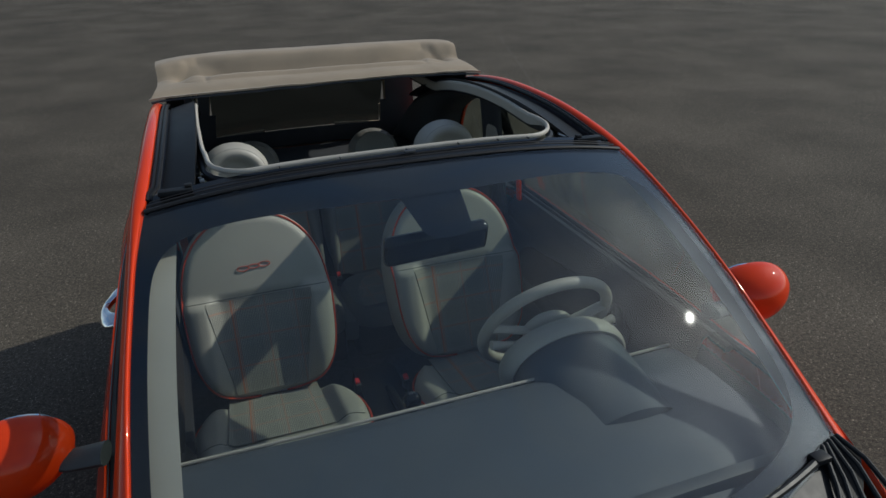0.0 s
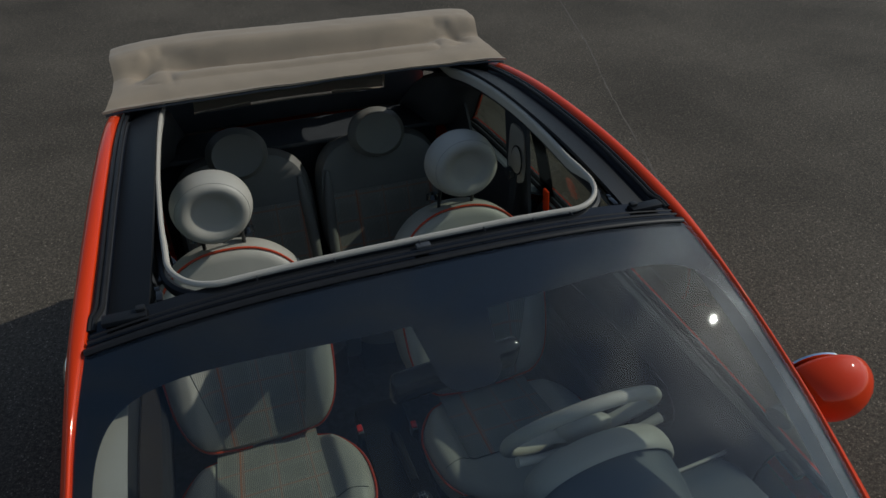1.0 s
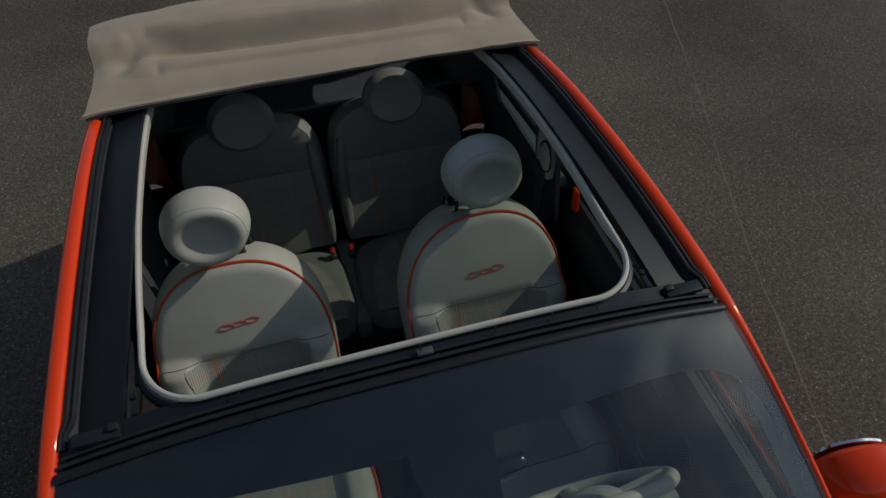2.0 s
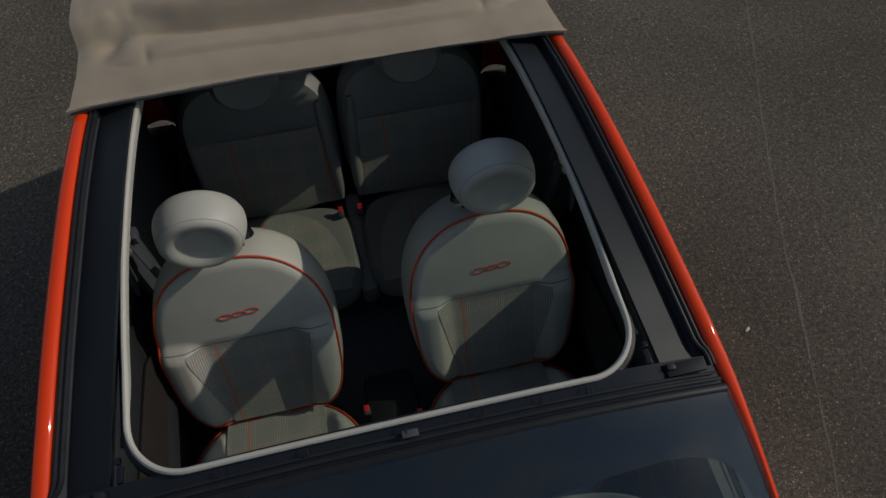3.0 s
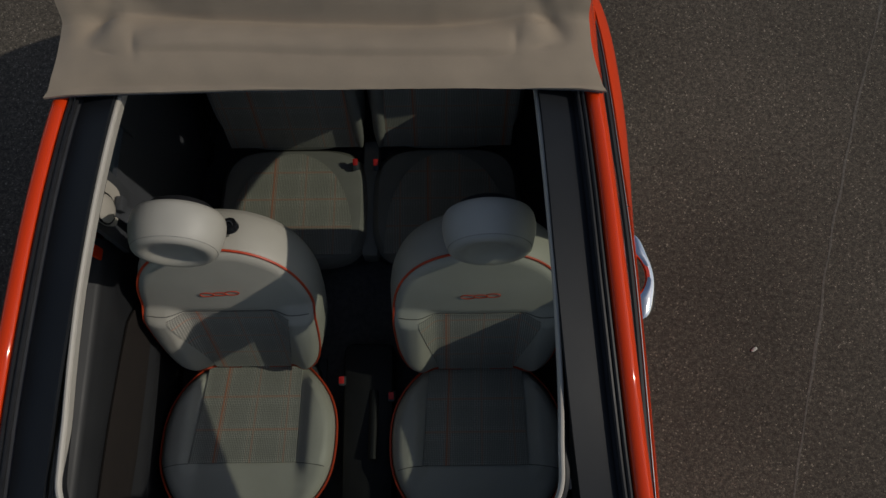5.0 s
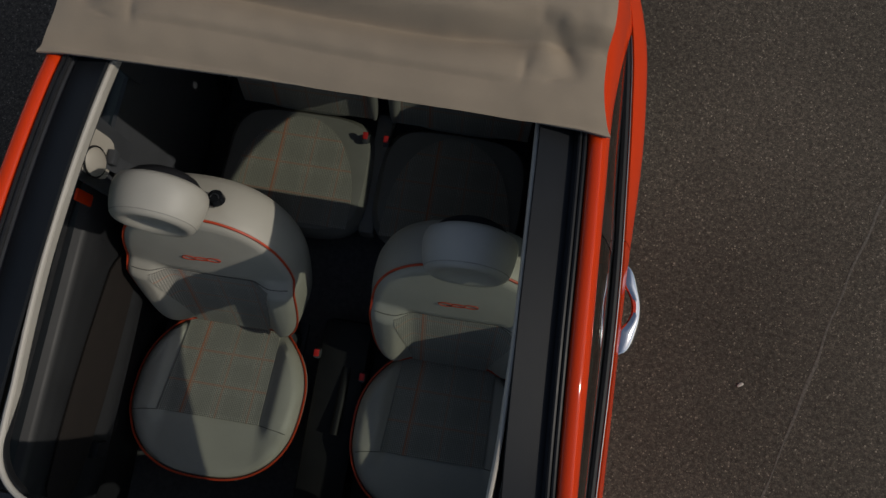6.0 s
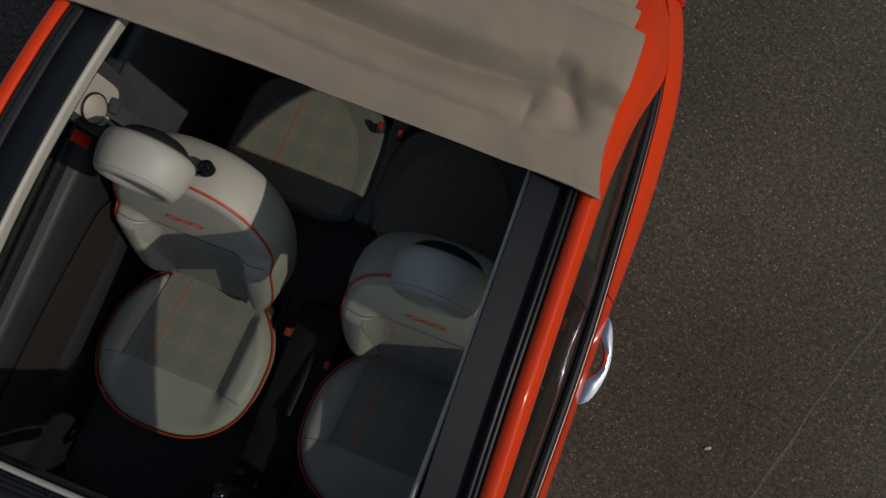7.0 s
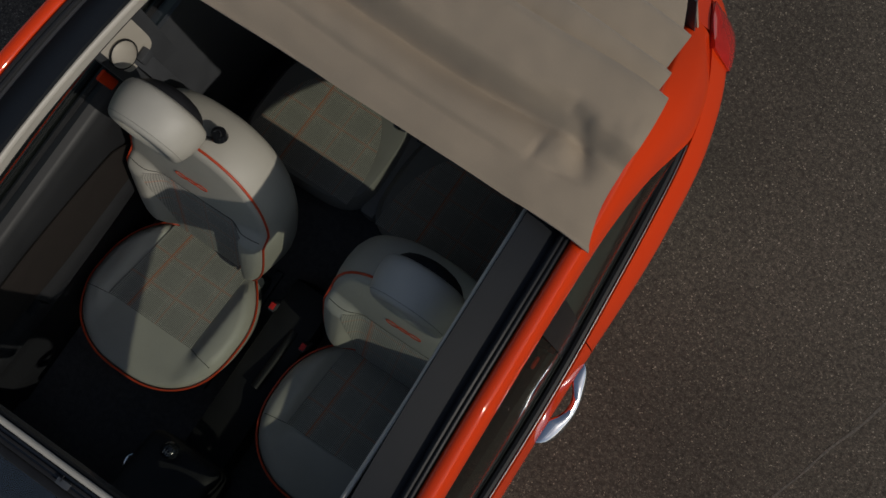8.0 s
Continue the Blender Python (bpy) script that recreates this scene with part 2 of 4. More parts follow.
def tube(points, radius, closed=False, n=8, flat=1.0, up=(0, 0, 1)):
    """A round or flattened tube along points, with closed ends."""
    pts = [Vector(p) for p in points]
    bm = bmesh.new()
    rings = []
    k = len(pts)
    for i, p in enumerate(pts):
        a = pts[(i - 1) % k] if closed or i else p
        b = pts[(i + 1) % k] if closed or i < k - 1 else p
        d = (b - a).normalized()
        side = d.cross(Vector(up))
        side = side.normalized() if side.length > 1e-4 else Vector((1, 0, 0))
        top = side.cross(d).normalized()
        r = radius(i / max(1, k - 1)) if callable(radius) else radius
        rings.append([bm.verts.new(p + r * (math.cos(w) * side + flat * math.sin(w) * top)) for w in (2 * math.pi * j / n for j in range(n))])
    for i in range(k if closed else k - 1):
        for j in range(n):
            bm.faces.new((rings[i][j], rings[i][(j + 1) % n], rings[(i + 1) % k][(j + 1) % n], rings[(i + 1) % k][j]))
    if not closed:
        bm.faces.new(rings[0][::-1])
        bm.faces.new(rings[-1])
    return bm


def block(cx, cy, cz, sx, sy, sz, bevel=0.004, turn=(0, 0, 0), seg=2):
    """A box with rounded edges."""
    bm = bmesh.new()
    bmesh.ops.create_cube(bm, size=1, matrix=pose(cx, cy, cz, *turn) @ Matrix.Diagonal((sx, sy, sz, 1)))
    bmesh.ops.bevel(bm, geom=list(bm.edges), offset=bevel, segments=seg, affect="EDGES", profile=0.6)
    return bm


def pad(outline, profile, place, n=72):
    """An upholstered form: outline(w) gives a flat closed curve, and each profile row (scale, lift) draws it in or out and
    lifts it; lift may be a function of the angle. place maps the flat x, h and lift into the world."""
    bm = bmesh.new()
    rings = []
    for s, lift in profile:
        ring = []
        for j in range(n):
            w = 2 * math.pi * j / n
            x, h = outline(w)
            cx, ch = outline.centre
            x, h = cx + (x - cx) * s, ch + (h - ch) * s
            ring.append(bm.verts.new(place(x, h, lift(x, h) if callable(lift) else lift)))
        rings.append(ring)
    for a, b in zip(rings, rings[1:]):
        for j in range(n):
            bm.faces.new((a[j], a[(j + 1) % n], b[(j + 1) % n], b[j]))
    bm.faces.new(rings[0][::-1])
    bm.faces.new(rings[-1])
    bmesh.ops.recalc_face_normals(bm, faces=bm.faces)
    return bm


def join(*parts_of):
    """Several bmeshes as one."""
    out = bmesh.new()
    for bm in parts_of:
        tmp = bpy.data.meshes.new("tmp")
        bm.to_mesh(tmp)
        bm.free()
        out.from_mesh(tmp)
        bpy.data.meshes.remove(tmp)
    return out


def part(name, bm, mat, parent=None, label="", smooth=True, angle=40):
    """Links a bmesh as one mesh object, under a thing or a part."""
    me = bpy.data.meshes.new(name)
    bm.to_mesh(me)
    bm.free()
    me.materials.append(mat)
    if smooth:
        me.shade_smooth()
        me.set_sharp_from_angle(angle=radians(angle))
    ob = new(name, me)
    ob.parent = parent
    if label:
        tagged(ob, label)
    return ob


def mirror_x(bm):
    """The same mesh on the other side of the car."""
    bmesh.ops.scale(bm, vec=(-1, 1, 1), verts=bm.verts)
    bmesh.ops.reverse_faces(bm, faces=bm.faces)
    return bm


def both(name, make, mat, parent, label=""):
    """A part on the driver's side and its twin on the other."""
    return [part(name, make(), mat, parent, label), part(name, mirror_x(make()), mat, parent, label)]


# ---- ground ----
def ground_sheet():
    bm = bmesh.new()
    edge = [-2000, -200, -30, -6, 0, 3, 8, 30, 200, 2000]
    vs = [[bm.verts.new((x, y, 0)) for y in edge] for x in edge]
    for i in range(len(edge) - 1):
        for j in range(len(edge) - 1):
            bm.faces.new((vs[i][j], vs[i + 1][j], vs[i + 1][j + 1], vs[i][j + 1]))
    return bm


tagged(part("ground", ground_sheet(), ASPHALT), "dark grey-brown asphalt with pale aggregate grains", "asphalt", kind="structure")


def seam_ribbon():
    def f(u, v):
        y = -3 + 15 * u
        x = 2.215 + 0.345 * (y - 3.1) + 0.05 * noise.noise((y * 0.6, 0, 0)) + 0.015 * noise.noise((y * 5, 3, 0))
        w = max(0.001, 0.0055 + 0.005 * noise.noise((y * 3, 9, 0)) + 0.004 * noise.noise((y * 23, 4, 0)))
        return Vector((x + (v - 0.5) * 2 * w, y, 0.0012 if 0 < v < 1 else 0.0008))
    return sheet(f, 600, 3)


tagged(part("asphalt_seam", seam_ribbon(), SEAM), "narrow worn joint line in the asphalt", "seam", kind="structure")


# ---- the car ----
car = tagged(new("car"), "orange-red small convertible car with its beige canvas roof folded back", "car")

# half widths and heights of the bodywork along the car, front bumper to tail
WIDE = [(-0.22, 0.50), (-0.12, 0.64), (0.1, 0.77), (0.4, 0.825), (0.9, 0.842), (2.0, 0.840), (2.5, 0.832), (2.75, 0.802), (2.95, 0.742), (3.2, 0.61), (3.34, 0.46)]
BELT = [(-0.22, 0.36, 0.60), (-0.12, 0.48, 0.70), (0.1, 0.62, 0.82), (0.45, 0.735, 0.935), (0.9, 0.768, 0.955), (1.5, 0.778, 0.962), (2.0, 0.772, 0.968), (2.2, 0.760, 0.975),
        (2.45, 0.742, 0.985), (2.64, 0.722, 0.99), (2.8, 0.690, 0.985), (3.0, 0.605, 0.955), (3.2, 0.50, 0.86), (3.34, 0.36, 0.66)]
AXLES = (0.50, 2.80)


def low_edge(y):
    z = 0.20
    for a in AXLES:
        if abs(y - a) < 0.335:
            z = max(z, 0.27 + math.sqrt(0.335**2 - (y - a) ** 2))
    return z


def flank(y, v, inner=0.0):
    """The bodywork's side at y, from the sill (v=0) to the belt (v=1), on the driver's side."""
    w = table(WIDE, y)[0]
    bx, bz = table(BELT, y)
    z0 = low_edge(y)
    span = bz - 0.2
    prof = [(0.2, w * 0.93), (0.2 + 0.16 * span, w * 0.985), (0.2 + 0.45 * span, w), (0.2 + 0.70 * span, w * 0.988), (0.2 + 0.88 * span, w * 0.955), (bz, bx)]
    z = z0 + (bz - z0) * v
    x = table(prof, z)[0]
    return Vector((x - inner, y, z))


def side_panel(y0, y1, n=40):
    def make():
        return thicken(sheet(lambda u, v: flank(y0 + (y1 - y0) * u, v), n, 22, flip=True), -0.012)
    return make


both("front_wing", side_panel(-0.22, 0.746, 50), PAINT, car)
doors = both("door", side_panel(0.75, 2.080, 40), PAINT, car)
both("rear_wing", side_panel(2.084, 3.34, 60), PAINT, car)


def over_top(y0, y1, rise, n, mlen=24):
    """The bodywork from belt to belt across the car: bonnet or rear deck."""
    def f(u, v):
        y = y0 + (y1 - y0) * u
        bx, bz = table(BELT, y)
        s = 2 * v - 1
        return Vector((bx * s, y, bz + rise(y) * (1 - s * s)))
    return thicken(sheet(f, n, mlen), -0.01)


part("bonnet", over_top(-0.22, 0.235, lambda y: 0.055, 24), PAINT, car)
part("tail_panel", over_top(2.99, 3.34, lambda y: 0.03, 20), PAINT, car)


def end_cap(y):
    bm = bmesh.new()
    right = [flank(y, v / 14) for v in range(15)]
    ring = right + [Vector((-p.x, p.y, p.z)) for p in reversed(right)]
    bm.faces.new([bm.verts.new(p) for p in ring])
    bmesh.ops.recalc_face_normals(bm, faces=bm.faces)
    return bm


part("front_bumper", thicken(end_cap(-0.22), 0.03), PAINT, car)
part("rear_bumper", thicken(end_cap(3.34), 0.03), PAINT, car)
part("underbody", block(0, 1.56, 0.22, 1.50, 3.3, 0.05, 0.01), PLASTIC, car)

# roof sides: crest of the rail and the upper edge of the side windows
RAIL = [(0.42, 0.722, 0.930), (0.62, 0.708, 1.064), (0.85, 0.690, 1.207), (1.05, 0.667, 1.313), (1.25, 0.648, 1.394), (1.45, 0.628, 1.440), (1.75, 0.612, 1.460), (2.0, 0.606, 1.448), (2.2, 0.602, 1.418), (2.45, 0.590, 1.345),
        (2.65, 0.580, 1.255), (2.82, 0.570, 1.13), (2.98, 0.555, 1.00)]
EAVE = [(0.42, 0.752, 0.905), (0.62, 0.735, 1.017), (0.85, 0.708, 1.147), (1.05, 0.685, 1.254), (1.25, 0.666, 1.336), (1.45, 0.647, 1.380), (1.75, 0.634, 1.397), (2.1, 0.629, 1.364), (2.3, 0.636, 1.300),
        (2.45, 0.657, 1.218), (2.60, 0.695, 1.070), (2.695, 0.716, 0.992), (2.82, 0.690, 0.986), (2.98, 0.615, 0.960)]


def roof_side():
    def f(u, v):
        y = 0.44 + (2.98 - 0.44) * u
        rx, rz = table(RAIL, y)
        ex, ez = table(EAVE, y)
        k = 0.35 + 0.65 * ease(1.05, 1.30, y)
        dx, dz = ex + 0.006 - rx, ez + 0.002 - rz
        prof = [(0.0, rx - 0.025 * k, rz - 0.012), (0.12, rx - 0.0225 * k, rz - 0.003), (0.25, rx - 0.013 * k, rz + 0.003), (0.40, rx + 0.001, rz + 0.002),
                (0.58, rx + 0.42 * dx, rz + 0.18 * dz), (0.79, rx + 0.76 * dx, rz + 0.55 * dz), (1.0, rx + dx, rz + dz)]
        x, z = table(prof, v)
        return Vector((x, y, z))
    return thicken(sheet(f, 90, 28), 0.010)


both("roof_side_rail", roof_side, PAINT, car, "orange-red roof side rail and pillar")


def roof_lining():
    """The dark lining inside the rail and rear pillar."""
    def f(u, v):
        y = 1.30 + (2.97 - 1.30) * u
        rx, rz = table(RAIL, y)
        ex, ez = table(EAVE, y)
        top, low = Vector((rx - 0.028, y, rz - 0.026)), Vector((ex - 0.020, y, ez - 0.002))
        return top.lerp(low, v) + Vector((0.004 * math.sin(math.pi * v), 0, 0))
    return sheet(f, 50, 5)


both("roof_lining", roof_lining, PLASTIC, car)


def rail_inside():
    """The boxed inner side of the rail, under the roof track."""
    def f(u, v):
        y = 1.22 + (2.9 - 1.22) * u
        rx, rz = table(RAIL, y)
        ex, ez = table(EAVE, y)
        prof = [(0.0, rx - 0.03, rz - 0.02), (0.3, rx - 0.10, rz - 0.035), (0.5, rx - 0.115, rz - 0.055), (0.75, rx - 0.06, ez + 0.0), (1.0, ex - 0.014, ez - 0.008)]
        x, z = table(prof, v)
        return Vector((x, y, z))
    return sheet(f, 60, 10, flip=True)


both("inner_roof_rail", rail_inside, PLASTIC, car)


def glass_side(y0, y1):
    def make():
        def f(u, v):
            y = y0 + (y1 - y0) * u
            bx, bz = table(BELT, y)
            ex, ez = table(EAVE, y)
            bow = 0.012 * math.sin(math.pi * v)
            return Vector((bx - 0.022 + (ex - 0.012 - bx + 0.022) * v + bow, y, bz - 0.01 + (ez + 0.006 - bz + 0.01) * v))
        return thicken(sheet(f, 24, 8), -0.004)
    return make


for door, bmk in zip(doors, (0, 1)):
    g = glass_side(0.80, 2.010)()
    part("door_window", mirror_x(g) if bmk else g, SIDE_GLASS, door)
for side in (0, 1):
    g = glass_side(2.104, 2.672)()
    part("quarter_window", mirror_x(g) if side else g, SIDE_GLASS, car)


def b_pillar():
    def f(u, v):
        y = 2.012 + 0.090 * u
        bx, bz = table(BELT, y)
        ex, ez = table(EAVE, y)
        return Vector((bx - 0.0215 + (ex - 0.0115 - bx + 0.0215) * v + 0.012 * math.sin(math.pi * v), y, bz - 0.01 + (ez + 0.01 - bz + 0.01) * v))
    return thicken(sheet(f, 4, 10), -0.004)


def door_frame():
    """The black window frame along the top of the door."""
    def f(u, v):
        y = 0.95 + 1.06 * u
        bx, bz = table(BELT, y)
        ex, ez = table(EAVE, y)
        top = Vector((ex - 0.006, y, ez + 0.004))
        low = Vector((bx - 0.016, y, bz))
        return top.lerp(low, v * 0.038 / max(0.05, (top - low).length)) - Vector((0.004, 0, 0))
    return thicken(sheet(f, 40, 2), -0.006)


both("door_frame", door_frame, BLACK_GLOSS, car, "black window frame of the door")
both("window_pillar", b_pillar, BLACK_GLOSS, car, "black window pillar behind the door")


def belt_strip(off, r, z_off, y0=0.62, y1=2.668):
    def make():
        pts = []
        for i in range(50):
            y = y0 + (y1 - y0) * i / 49
            bx, bz = table(BELT, y)
            pts.append((bx + off, y, bz + z_off))
        return tube(pts, r, n=8)
    return make


both("belt_seal", belt_strip(-0.010, 0.0115, 0.001), SATIN_BLACK, car)
both("inner_belt_seal", belt_strip(-0.034, 0.013, -0.002, 0.80, 2.66), BLACK_MATT, car)
both("belt_moulding", belt_strip(0.004, 0.0018, 0.004), DULL_METAL, car, "thin dull metal belt moulding")

# door handles: flat chrome bows with broad ends and a hollow behind
def handle_bow(side):
    bm = bmesh.new()
    n, k = 28, 10
    rings = []
    for i in range(n + 1):
        s = i / n
        y = 1.786 + 0.260 * s
        base = flank(y, 0.80)
        outer = 0.060 * max(0.0, math.sin(math.pi * s ** 0.85)) ** 0.5 + 0.003
        inner = max(0.0, outer - 0.030 - 0.10 * abs(2 * s - 1.1) ** 2.0)
        mid, half = (outer + inner) / 2, (outer - inner) / 2
        tall = 0.006 + 0.010 * max(0.0, math.sin(math.pi * s)) ** 0.5
        rings.append([bm.verts.new((side * (base.x + 0.006 + mid + half * math.cos(w)), y, base.z + 0.004 + tall * math.sin(w) - 0.30 * (mid + half * math.cos(w)))) for w in (2 * math.pi * j / k for j in range(k))])
    for a, b in zip(rings, rings[1:]):
        for j in range(k):
            bm.faces.new((a[j], a[(j + 1) % k], b[(j + 1) % k], b[j]))
    bm.faces.new(rings[0][::-1])
    bm.faces.new(rings[-1])
    bmesh.ops.recalc_face_normals(bm, faces=bm.faces)
    return bm


for side, door in zip((1, -1), doors):
    part("door_handle", handle_bow(side), CHROME, door, "bowed chrome door handle")
    c = flank(1.925, 0.80)
    bm = bmesh.new()
    bmesh.ops.create_uvsphere(bm, u_segments=20, v_segments=10, radius=1, matrix=pose(side * (c.x - 0.004), 1.925, c.z) @ Matrix.Diagonal((0.010, 0.078, 0.036, 1)))
    part("handle_recess", bm, PAINT, door)

# wheels
for ay in AXLES:
    for side in (1, -1):
        def ring(rr, hw, n=40):
            prof = [(rr - 0.10, -hw), (rr - 0.02, -hw), (rr, -hw + 0.02), (rr, hw - 0.02), (rr - 0.02, hw), (rr - 0.10, hw)]
            return sheet(lambda u, v: Vector((side * 0.735 + prof[round(v * 6) % 6][1], ay + prof[round(v * 6) % 6][0] * math.cos(2 * math.pi * u), 0.295 + prof[round(v * 6) % 6][0] * math.sin(2 * math.pi * u))), n, 6, loop_u=True, loop_v=True)
        wheel = part("wheel", ring(0.295, 0.09), TYRE, car, "black rubber tyre")
        disc = bmesh.new()
        bmesh.ops.create_cone(disc, cap_ends=True, segments=32, radius1=0.20, radius2=0.18, depth=0.14, matrix=pose(side * 0.735, ay, 0.295, 0, 90 * side, 0))
        part("rim", disc, ALLOY, wheel, "silver alloy rim")
        spokes = [block(side * 0.81, ay + 0.10 * math.cos(a), 0.295 + 0.10 * math.sin(a), 0.02, 0.17, 0.035, 0.006, (math.degrees(a), 0, 0)) for a in (2 * math.pi * k / 5 for k in range(5))]
        part("spoke", join(*spokes), ALLOY, wheel)

# ---- windscreen ----
def screen(s, d, out=0.0):
    """A place on the windscreen: s from side to side (-1 to 1), d from the header (0) to the cowl (1)."""
    y = 1.230 - 0.788 * d
    rx, rz = table(RAIL, y)
    half = rx - 0.010 + 0.006 * min(1, 4 * d)
    lift = 0.040 * (1 - d) + 0.022 * math.sin(math.pi * d)
    fore = 0.17 * d
    y2 = y - fore * (1 - s * s) + 0.006 * (1 - s * s) * (1 - d)
    return Vector((half * s, y2, rz - 0.006 + lift * (1 - abs(s) ** 3.0) + out))


windscreen = part("windscreen", thicken(sheet(lambda u, v: screen(2 * u - 1, v), 80, 64), -0.005), SCREEN, car, "curved windscreen of clear glass")


def frit():
    """The black enamel border of the windscreen, round its clear field."""
    n = 160
    bm = bmesh.new()
    rings = [[], []]
    for i in range(n):
        w = 2 * math.pi * i / n
        c, s = math.cos(w), math.sin(w)
        k = max(abs(c), abs(s))
        rings[0].append((c / k, 0.5 + 0.5 * s / k))
        p = 7.0
        q = (abs(c) ** p + abs(s) ** p) ** (-1 / p)
        inner = (0.948 * c * q, 0.515 + 0.425 * s * q)
        if s < 0:
            inner = (inner[0], inner[1] + 0.045 * (1 - (c * q) ** 2))
        rings[1].append(inner)
    steps = 12
    loops = []
    for j in range(steps + 1):
        f = j / steps
        loops.append([bm.verts.new(screen(a[0] + (b[0] - a[0]) * f, a[1] + (b[1] - a[1]) * f, -0.0015)) for a, b in zip(*rings)])
    for a, b in zip(loops, loops[1:]):
        for i in range(n):
            bm.faces.new((a[i], a[(i + 1) % n], b[(i + 1) % n], b[i]))
    bmesh.ops.recalc_face_normals(bm, faces=bm.faces)
    return bm


part("enamel_border", frit(), ENAMEL, windscreen, "black enamel border of the windscreen")
part("visor_panel", thicken(sheet(lambda u, v: screen(0.028 + (2 * u - 1) * (0.135 - 0.045 * v), 0.06 + 0.22 * v - 0.03 * v * (2 * u - 1) ** 4, -0.0045), 16, 12), 0.0008), ENAMEL, windscreen, "black sensor panel at the top of the windscreen")

# ---- header, roof tracks and opening seal ----
def header_bar(y0, y1, z0, z1, half, crown=0.038):
    def f(u, v):
        s = 2 * u - 1
        y = y0 + (y1 - y0) * v
        return Vector((half * s, y + 0.006 * (1 - s * s), z0 + (z1 - z0) * v + crown * (1 - abs(s) ** 3.0)))
    return thicken(sheet(f, 40, 4), 0.012)


header = part("roof_header", header_bar(1.228, 1.296, 1.381, 1.398, 0.630), BLACK_GLOSS, car, "black roof header behind the windscreen")
for k, (dy, dz, r, m) in enumerate(((0.004, 0.0035, 0.0095, BLACK_MATT), (0.021, 0.0065, 0.0040, SATIN_BLACK), (0.033, 0.0075, 0.0030, SATIN_BLACK))):
    pts = [((0.628 - 0.006 * k) * s, 1.228 + dy + 0.006 * (1 - s * s), 1.3845 + 0.2 * dy + dz + 0.038 * (1 - abs(s) ** 3.0)) for s in (i / 20 - 1 for i in range(41))]
    part("header_gasket", tube(pts, r, n=10, flat=0.5), m, header)
for s in (-0.52, -0.27, 0.02, 0.26, 0.45, 0.60):
    z = 1.409 + 0.038 * (1 - abs(s) ** 3.0)
    part("header_rib", block(0.6 * s, 1.272, z, 0.002, 0.014, 0.004, 0.0006), BLACK_MATT, header)
part("latch_plate", block(0.018, 1.264, 1.444, 0.030, 0.014, 0.007, 0.002), PLASTIC, header)


def seal_path():
    """The ivory edge round the roof opening: front corners are round."""
    pts = []
    r, x, y = 0.105, 0.473, 1.290
    back = 2.62
    for i in range(24):
        pts.append((-x + 0.02 * (i / 23 - 1) * -1 - 0.0, back - (back - y - r) * i / 23))
    pts = [(-x + 0.022 * max(0, (q[1] - 1.75) / 0.9), q[1]) for q in pts]
    for i in range(1, 12):
        w = math.pi + i / 12 * math.pi / 2
        pts.append((-x + r + r * math.cos(w), y + r + r * math.sin(w)))
    front = [(-x + r + (x - r) * 2 * i / 24, y) for i in range(25)]
    pts += front
    pts += [(-q[0], q[1]) for q in reversed(pts[: len(pts) - 25])]
    out = []
    for px, py in pts:
        rz = table(RAIL, max(py, 1.27))[1]
        sink = ease(1.40, 1.55, py)
        px *= 1 + 0.016 * sink
        out.append((px, py, max(rz, 1.39) - 0.006 - 0.017 * sink + 0.036 * (1 - min(1, abs(px) / 0.63) ** 3.0) * max(0, 1 - (py - 1.290) / 0.2) + 0.008))
    return out


part("opening_seal", tube(seal_path(), 0.0058, n=10, flat=1.2), IVORY_TRIM, car, "ivory seal round the open roof")
low = [(p[0] * 1.022, p[1] - (0.009 if p[1] < 1.30 else 0), p[2] - 0.028) for p in seal_path()]
part("seal_skirt", tube(low, 0.010, n=8, flat=1.3), BLACK_MATT, car)


def seal_lip():
    """The ivory inner face that hangs from the seal along the side of the opening."""
    edge = [p for p in seal_path() if p[0] > 0.40]
    edge.reverse()
    def f(u, v):
        k = u * (len(edge) - 1)
        i = min(int(k), len(edge) - 2)
        p = Vector(edge[i]).lerp(Vector(edge[i + 1]), k - i)
        drop = 0.024 * ease(1.34, 1.50, p.y) + 0.004
        return p + Vector((-0.0035 + 0.006 * v, 0, -drop * v))
    return thicken(sheet(f, 60, 3), 0.003)


both("seal_lip", seal_lip, IVORY_TRIM, car)


def track(x0, x1, dz0, dz1, y0, y1, thick):
    def make():
        def f(u, v):
            y = y0 + (y1 - y0) * u
            rx, rz = table(RAIL, y)
            shift = rx - 0.618
            return Vector((x0 + (x1 - x0) * v + shift, y, rz + dz0 + (dz1 - dz0) * v))
        return thicken(sheet(f, 40, 3, flip=True), thick)
    return make


both("track_bed", track(0.504, 0.602, -0.034, -0.032, 1.250, 2.62, 0.012), BLACK_MATT, car, "black roof track bed")
both("track_cover", track(0.489, 0.566, 0.001, -0.018, 1.290, 2.62, 0.008), GREY_PANEL, car, "satin dark grey roof track cover")


def track_line(off, dz, r, y0=1.278, jog=0.0):
    def make():
        pts = []
        for i in range(60):
            y = y0 + (2.6 - y0) * (i / 59) ** 1.3
            rx, rz = table(RAIL, y)
            k = jog * (1 - min(1, max(0, (y - 1.303) / 0.02)))
            pts.append((rx + off + k, y, rz + dz))
        return tube(pts, r, n=8)
    return make


